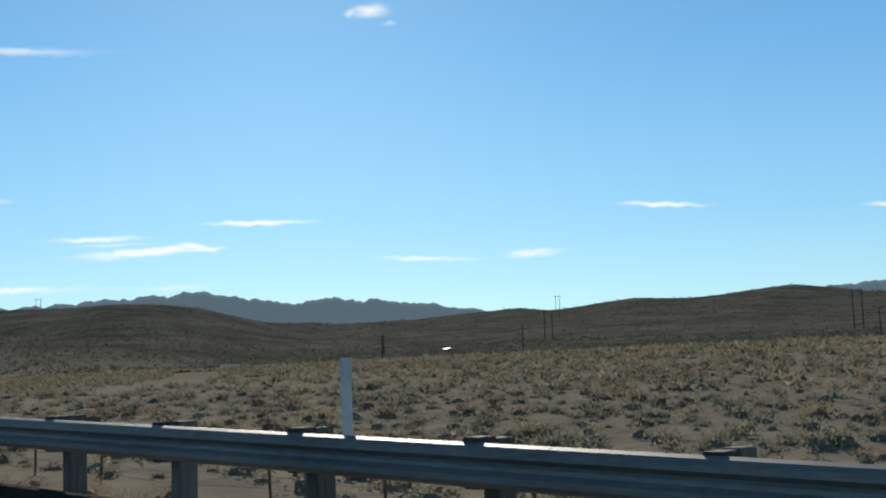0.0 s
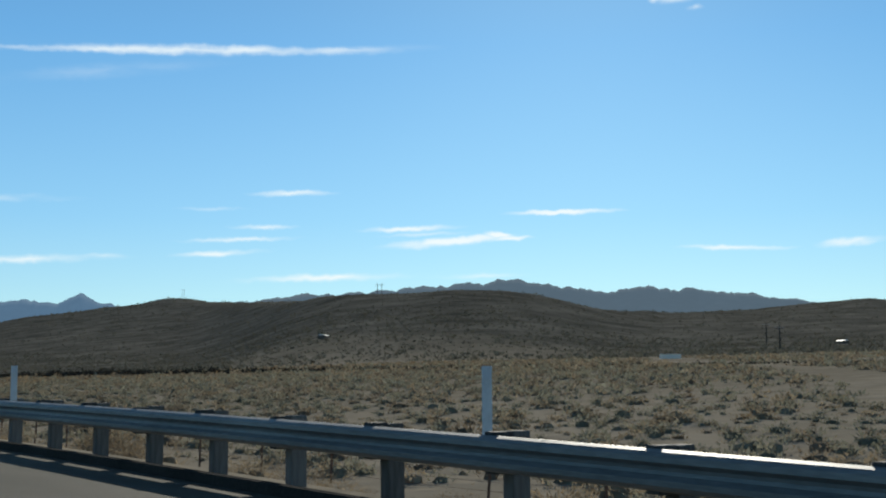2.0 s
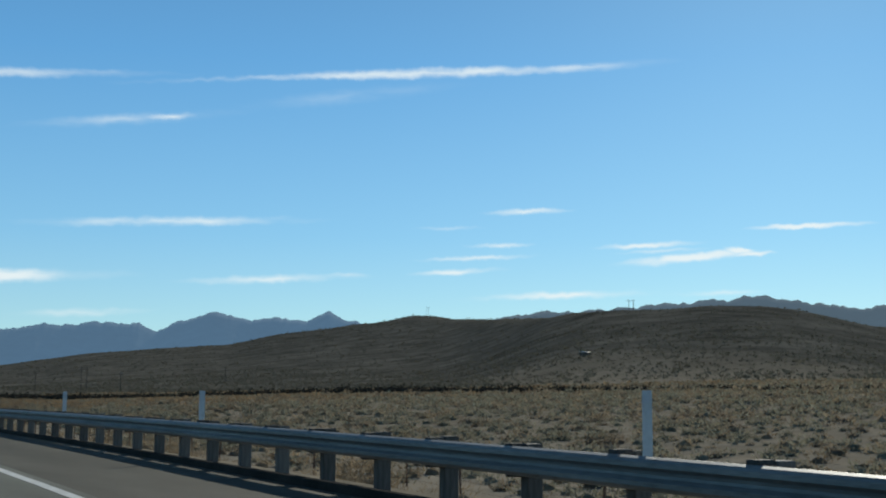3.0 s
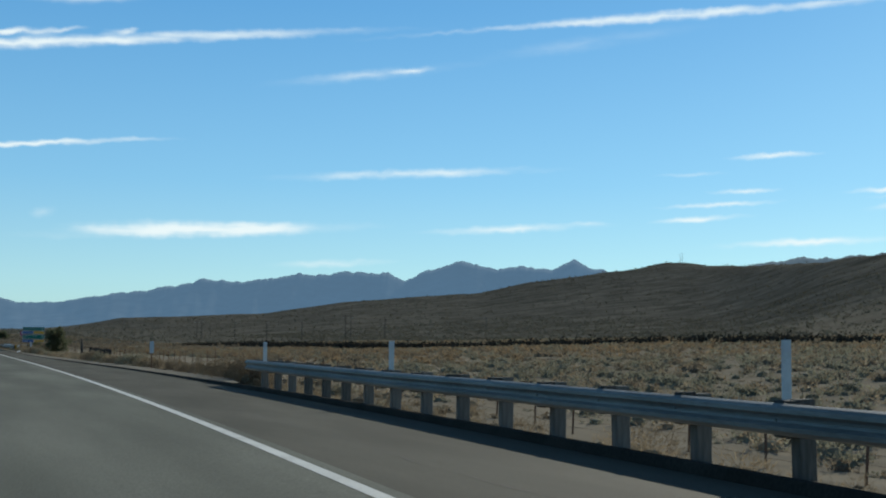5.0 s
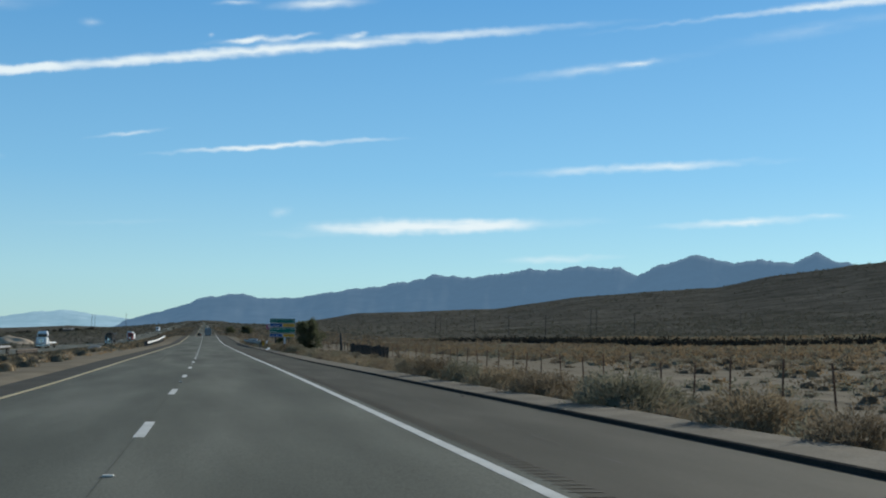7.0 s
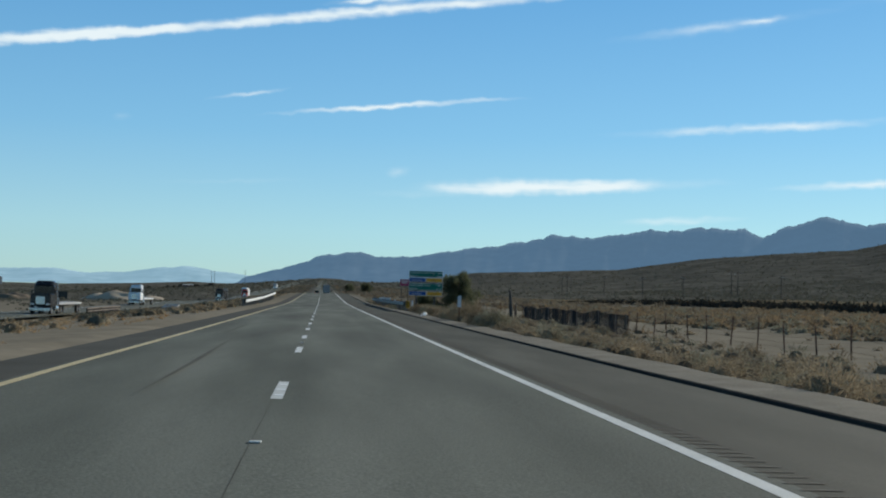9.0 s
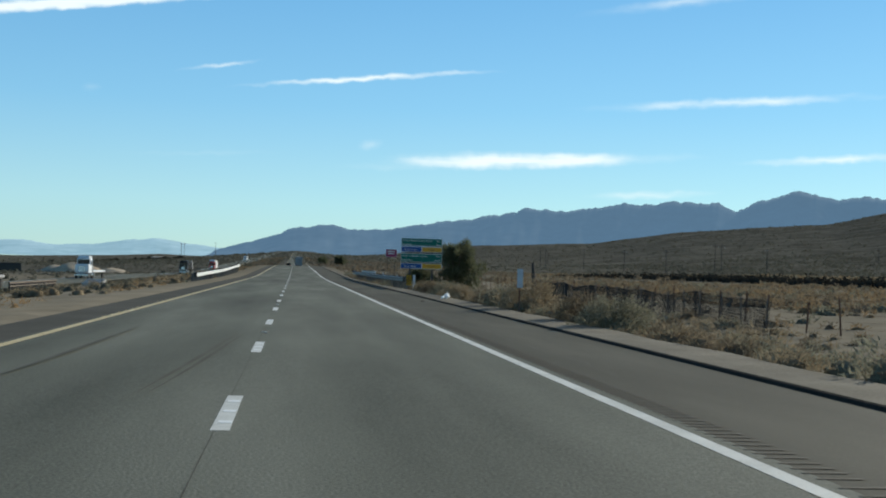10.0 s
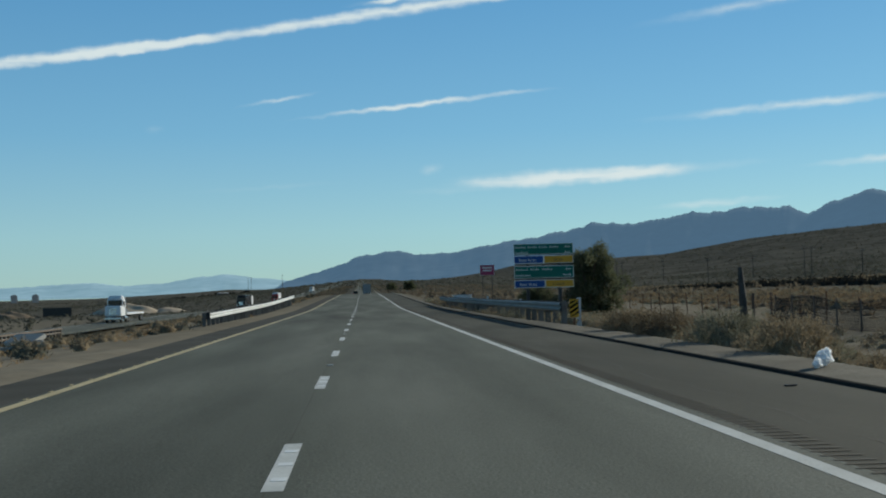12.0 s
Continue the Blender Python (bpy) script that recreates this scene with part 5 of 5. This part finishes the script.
clumps("rail_end_bush", first, RUST_BRUSH, 5500, "large brown bushes at the end of the rail", 0.058, (3, 9), 0.3, 0.55)
clumps("large_bush", bigs[::3], RUST_BRUSH, 5000, "large dry brown bushes beside the kerb", 0.058, (3, 9), 0.3, 0.5)
clumps("large_tan_bush", bigs[1::3], TAN_BRUSH, 5000, "large dry tan bushes beside the kerb", 0.058, (3, 9), 0.3, 0.5)
clumps("large_grey_bush", bigs[2::3], SAGE_BRUSH, 5000, "large grey-green bushes beside the kerb", 0.058, (3, 9), 0.3, 0.5)
# behind the rail
clumps("rail_brush", scatter(420, -20, 170, 9.4, 19, 0.2, 0.6, 0.95, lambda s, u: np.sin(0.19 * s) + np.sin(0.7 * u + 0.1 * s) > -0.8), TAN_BRUSH, 320, "dry tan bushes and grass behind the rail", 0.12, (2, 6), 0.16, 0.5)
clumps("rail_grass", scatter(300, -20, 168, 8.6, 10.6, 0.13, 0.4, 1.0), TAN_BRUSH, 230, "golden dry grass at the foot of the rail", 0.2, (2, 6), 0.09, 0.45)
tall_ones = scatter(40, 20, 160, 9.6, 12.5, 0.45, 0.95, 1.0)
clumps("rail_bush", tall_ones, RUST_BRUSH, 1500, "large golden-brown dry bushes behind the rail", 0.07, (3, 7), 0.15, 0.5)
golden = []
for s, u, r, h in ((47.5, 10.5, 0.8, 0.8), (53, 10.7, 0.95, 0.95), (55.4, 10.3, 0.9, 0.85), (62, 10.9, 0.8, 0.8), (75, 10.6, 0.85, 0.85), (88, 10.7, 0.8, 0.8), (98, 10.5, 0.9, 0.9), (112, 10.7, 0.8, 0.8)):
    x, y, _ = along(s, u)
    golden.append((x, y, float(land(x, y)) - 0.05, r, h))
clumps("golden_bush", golden, TAN_BRUSH, 2600, "large golden dry bushes behind the rail", 0.075, (3, 8), 0.26, 0.5)
# open desert
mid = scatter(12500, -10, 480, 20.5, 112, 0.32, 0.95, 0.72, patchy)
mid = np.concatenate([mid, scatter(8000, -5, 230, 20.5, 125, 0.3, 0.85, 0.66, lambda s, u: ~on_track(s, u)), scatter(3600, 185, 480, 30, 125, 0.35, 0.85, 0.75)])
rng.shuffle(mid)
u_mid = mid[:, 0] - np.interp(mid[:, 1], RY, RX)
close, off = mid[u_mid < 58], mid[u_mid >= 58]
for some, leaves, leaf, heart in ((close, 52, 0.175, (2, 6)), (off, 14, 0.34, (1, 6))):
    here, there = some[some[:, 1] < 225], some[some[:, 1] >= 225]
    clumps("desert_sage", np.concatenate([here[::5], here[1::5], here[2::5], there[::5]]), SAGE_BRUSH, leaves, "low grey-green desert bushes on sand", leaf, heart, 0.45, 0.55)
    clumps("desert_brush", np.concatenate([here[3::5], there[1::5], there[2::5]]), RUST_BRUSH, leaves, "low brown desert bushes on sand", leaf, heart, 0.45, 0.55)
    clumps("desert_tan", here[4::5], TAN_BRUSH, leaves, "low tan desert bushes on sand", leaf, heart, 0.45, 0.55)
    clumps("desert_straw", np.concatenate([there[3::5], there[4::5]]), ORANGE_BRUSH, leaves, "low orange-tan desert bushes and grass", leaf, heart, 0.45, 0.55)
farb = scatter(21000, -60, 900, 105, 260, 0.45, 1.1, 0.72, patchy)
clumps("far_sage", farb[::3], SAGE_BRUSH, 10, "far low grey-green desert bushes", 0.5, None, 0.5)
clumps("far_brush", farb[1::3], RUST_BRUSH, 10, "far brown desert bushes", 0.5, None, 0.5)
straw_side = farb[2::3][:, 1] > 290
clumps("far_straw", farb[2::3][straw_side], ORANGE_BRUSH, 10, "far orange-tan desert grass and bushes", 0.5, None, 0.5)
clumps("far_tan", farb[2::3][~straw_side], TAN_BRUSH, 10, "far tan desert bushes", 0.5, None, 0.5)
fan = scatter(15000, -200, 1500, 262, 620, 0.8, 1.8, 0.7, patchy)
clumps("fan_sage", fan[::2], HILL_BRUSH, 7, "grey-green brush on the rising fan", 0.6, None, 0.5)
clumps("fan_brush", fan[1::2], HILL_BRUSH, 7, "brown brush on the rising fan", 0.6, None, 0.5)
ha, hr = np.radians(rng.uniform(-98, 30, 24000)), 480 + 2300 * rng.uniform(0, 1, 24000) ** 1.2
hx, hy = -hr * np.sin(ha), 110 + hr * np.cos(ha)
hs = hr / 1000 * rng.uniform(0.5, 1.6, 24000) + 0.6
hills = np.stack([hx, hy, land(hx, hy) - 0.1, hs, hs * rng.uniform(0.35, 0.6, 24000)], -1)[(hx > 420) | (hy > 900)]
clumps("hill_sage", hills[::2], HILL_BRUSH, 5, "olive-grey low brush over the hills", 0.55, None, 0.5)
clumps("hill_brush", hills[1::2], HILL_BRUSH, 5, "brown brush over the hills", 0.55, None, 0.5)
ahead = scatter(4500, 440, 1500, 9, 120, 0.5, 1.1, 0.9)
clumps("ahead_brush", ahead, RUST_BRUSH, 10, "brown desert brush beside the road ahead", 0.5, (1, 6))
# median
med = scatter(2300, 150, 560, -29.5, -6.3, 0.26, 0.68, 0.95, lambda s, u: (np.sin(0.09 * s + u * 0.3) + np.sin(0.23 * s - 0.5 * u) > -0.2) & (u < -7.8))
clumps("median_brush", med[::2], TAN_BRUSH, 90, "dry tan bushes on the sandy median", 0.17, (2, 7))
clumps("median_dark_brush", med[1::2], HILL_BRUSH, 90, "dark olive-brown bushes on the sandy median", 0.17, (2, 7))
med_grass = scatter(2300, 185, 520, -27, -7.6, 0.2, 0.5, 0.7, lambda s, u: np.sin(0.12 * s + 0.2 * u) + np.sin(0.31 * s - 0.4 * u) > -0.4)
clumps("median_grass", med_grass, STRAW, 48, "orange-gold dry grass on the sandy median", 0.24, (1, 6), 0.14, 0.5)
clumps("median_far_brush", scatter(1500, 560, 1500, -29.5, -8, 0.4, 0.9, 0.9), RUST_BRUSH, 16, "brown bushes on the median ahead", 0.42, (2, 6))
clumps("west_brush", scatter(6000, 250, 1500, -320, -43, 0.5, 1.2, 0.85), HILL_BRUSH, 6, "dark brown desert brush beyond the far carriageway", 0.5, (1, 6))
# dark thicket along a wash
ts = rng.uniform(-80, 640, 3600)
tu = np.interp(ts, [-80, 185, 610], [152, 137, 80]) + rng.uniform(-3.5, 3.5, 3600)
tx, ty, _ = along(ts, tu)
tr = np.interp(ts, [-80, 150, 200, 300, 500, 600, 640], [0.35, 0.35, 0.65, 1.25, 1.35, 1.0, 0.5]) * rng.uniform(0.6, 1.25, 3600)
th = np.stack([tx, ty, land(tx, ty) - 0.1, tr, tr * rng.uniform(1.0, 1.5, 3600)], -1)
clumps("wash_thicket", th, DARK_BRUSH, 14, "long dark thicket along a desert wash", 0.32, (2, 6), 0.4, 0.6)


# dark trees far off on the plain
fa = np.radians(np.concatenate([rng.uniform(5.2, 7.6, 26), rng.uniform(8.0, 12.5, 40)]))
fd = rng.uniform(1500, 1800, len(fa))
fx, fy = -fd * np.sin(fa), 290 + fd * np.cos(fa)
fr = rng.uniform(2.0, 4.0, len(fa))
clumps("far_tree_line", np.stack([fx, fy, land(fx, fy) - 0.3, fr, fr * rng.uniform(0.9, 1.5, len(fa))], -1), DARK_BRUSH, 60, "row of dark trees far off on the plain", 0.35, (2, 6), 0.4, 0.6)


# ---- tree behind the guide sign ----
def tree(x, y, high, wide, label):
    gz = float(land(x, y))
    t = thing("tree", x, y, gz, 0, label, "tree")
    bm = rod(0.2, 0.13, (0, 0, -0.3), (0.1, 0, 1.0), 9)
    r = random.Random(3)
    tips = []
    for k in range(9):
        a, e = k * 2.4, 0.5 + 0.1 * (k % 5)
        tip = Vector((math.cos(a) * wide * 0.32, math.sin(a) * wide * 0.32, 1.0 + high * 0.5 * e + 0.2))
        rod(0.09, 0.03, (0.1, 0, 0.7 + 0.06 * k), tip, 6, bm)
        tips.append(tip)
    part("trunk", bm, WOOD, t)
    spots = []
    for _ in range(70):
        a, q, e = r.uniform(0, 6.283), r.uniform(0.1, 1) ** 0.6, r.uniform(-1, 1)
        spread_r = wide / 2 * q * math.sqrt(1 - 0.85 * e * e) * (0.8 + 0.3 * math.sin(2 * a + high))
        spots.append((math.cos(a) * spread_r, math.sin(a) * spread_r, high * 0.34 * (1 + e) * 0.95 - 0.3, r.uniform(0.4, 0.8) * wide / 5, r.uniform(0.6, 1.1) * wide / 5))
    crown = clumps("crown", spots, TREE_LEAF, 360, "feathery dusty green foliage", 0.21, None, 0.28)
    crown.parent = t
    for key in ("kind", "category"):
        if key in crown:
            del crown[key]


tree(16.9, 376.9, 6.8, 5.6, "dusty green tamarisk tree behind the guide sign")
tree(13.2, 378.4, 3.0, 3.6, "low dusty green tamarisk bush under the guide sign")
tree(17, 1000, 6, 8, "small dark tree beside the road ahead")
tree(28, 1020, 7, 9, "small dark tree beside the road ahead")

# ---- dark netting along the fence ----
net = thing("netting_fence", *along(334, 20.1), label="dark sagging wire netting on short posts in the brush", category="fence")
n_inv = net.matrix_world.inverted()
NET = material("dark_wire", [(0.02, 0.021, 0.023), (0.035, 0.036, 0.038)], 2, 20, rough=0.7, bump=0.0)


def net_point(s, h):
    u = 20.1 + (s - 334) * 0.04
    x, y, _ = along(s, u + 0.06 * math.sin(1.3 * s))
    return n_inv @ Vector((x, y, float(land(x, y)) + h))


for k in range(18):
    p = net_point(300 + k * 2.9, 0)
    part("post", box(0.07, 0.07, 1.6, (p.x, p.y, p.z - 0.3), 0.01), WOOD, net)
v, f = [], []


def net_wire(a, b, r=0.007):
    c = len(v)
    for q in (a, b):
        v.extend([(q.x - r, q.y - r, q.z), (q.x + r, q.y - r, q.z), (q.x, q.y + r, q.z + r)])
    f.extend([(c + i, c + (i + 1) % 3, c + 3 + (i + 1) % 3, c + 3 + i) for i in range(3)])


for k in range(420):
    s, top = 300 + k * 0.119, 1.22 + 0.06 * math.sin(k * 0.09)
    for lean in (-0.6, 0.6):
        net_wire(net_point(s, 0.02), net_point(s + lean, top))
for h in (0.05, 0.45, 0.85, 1.22):
    for k in range(50):
        net_wire(net_point(300 + k, h), net_point(301 + k, h), 0.006)
mesh_object("netting", v, f, NET, parent=net)
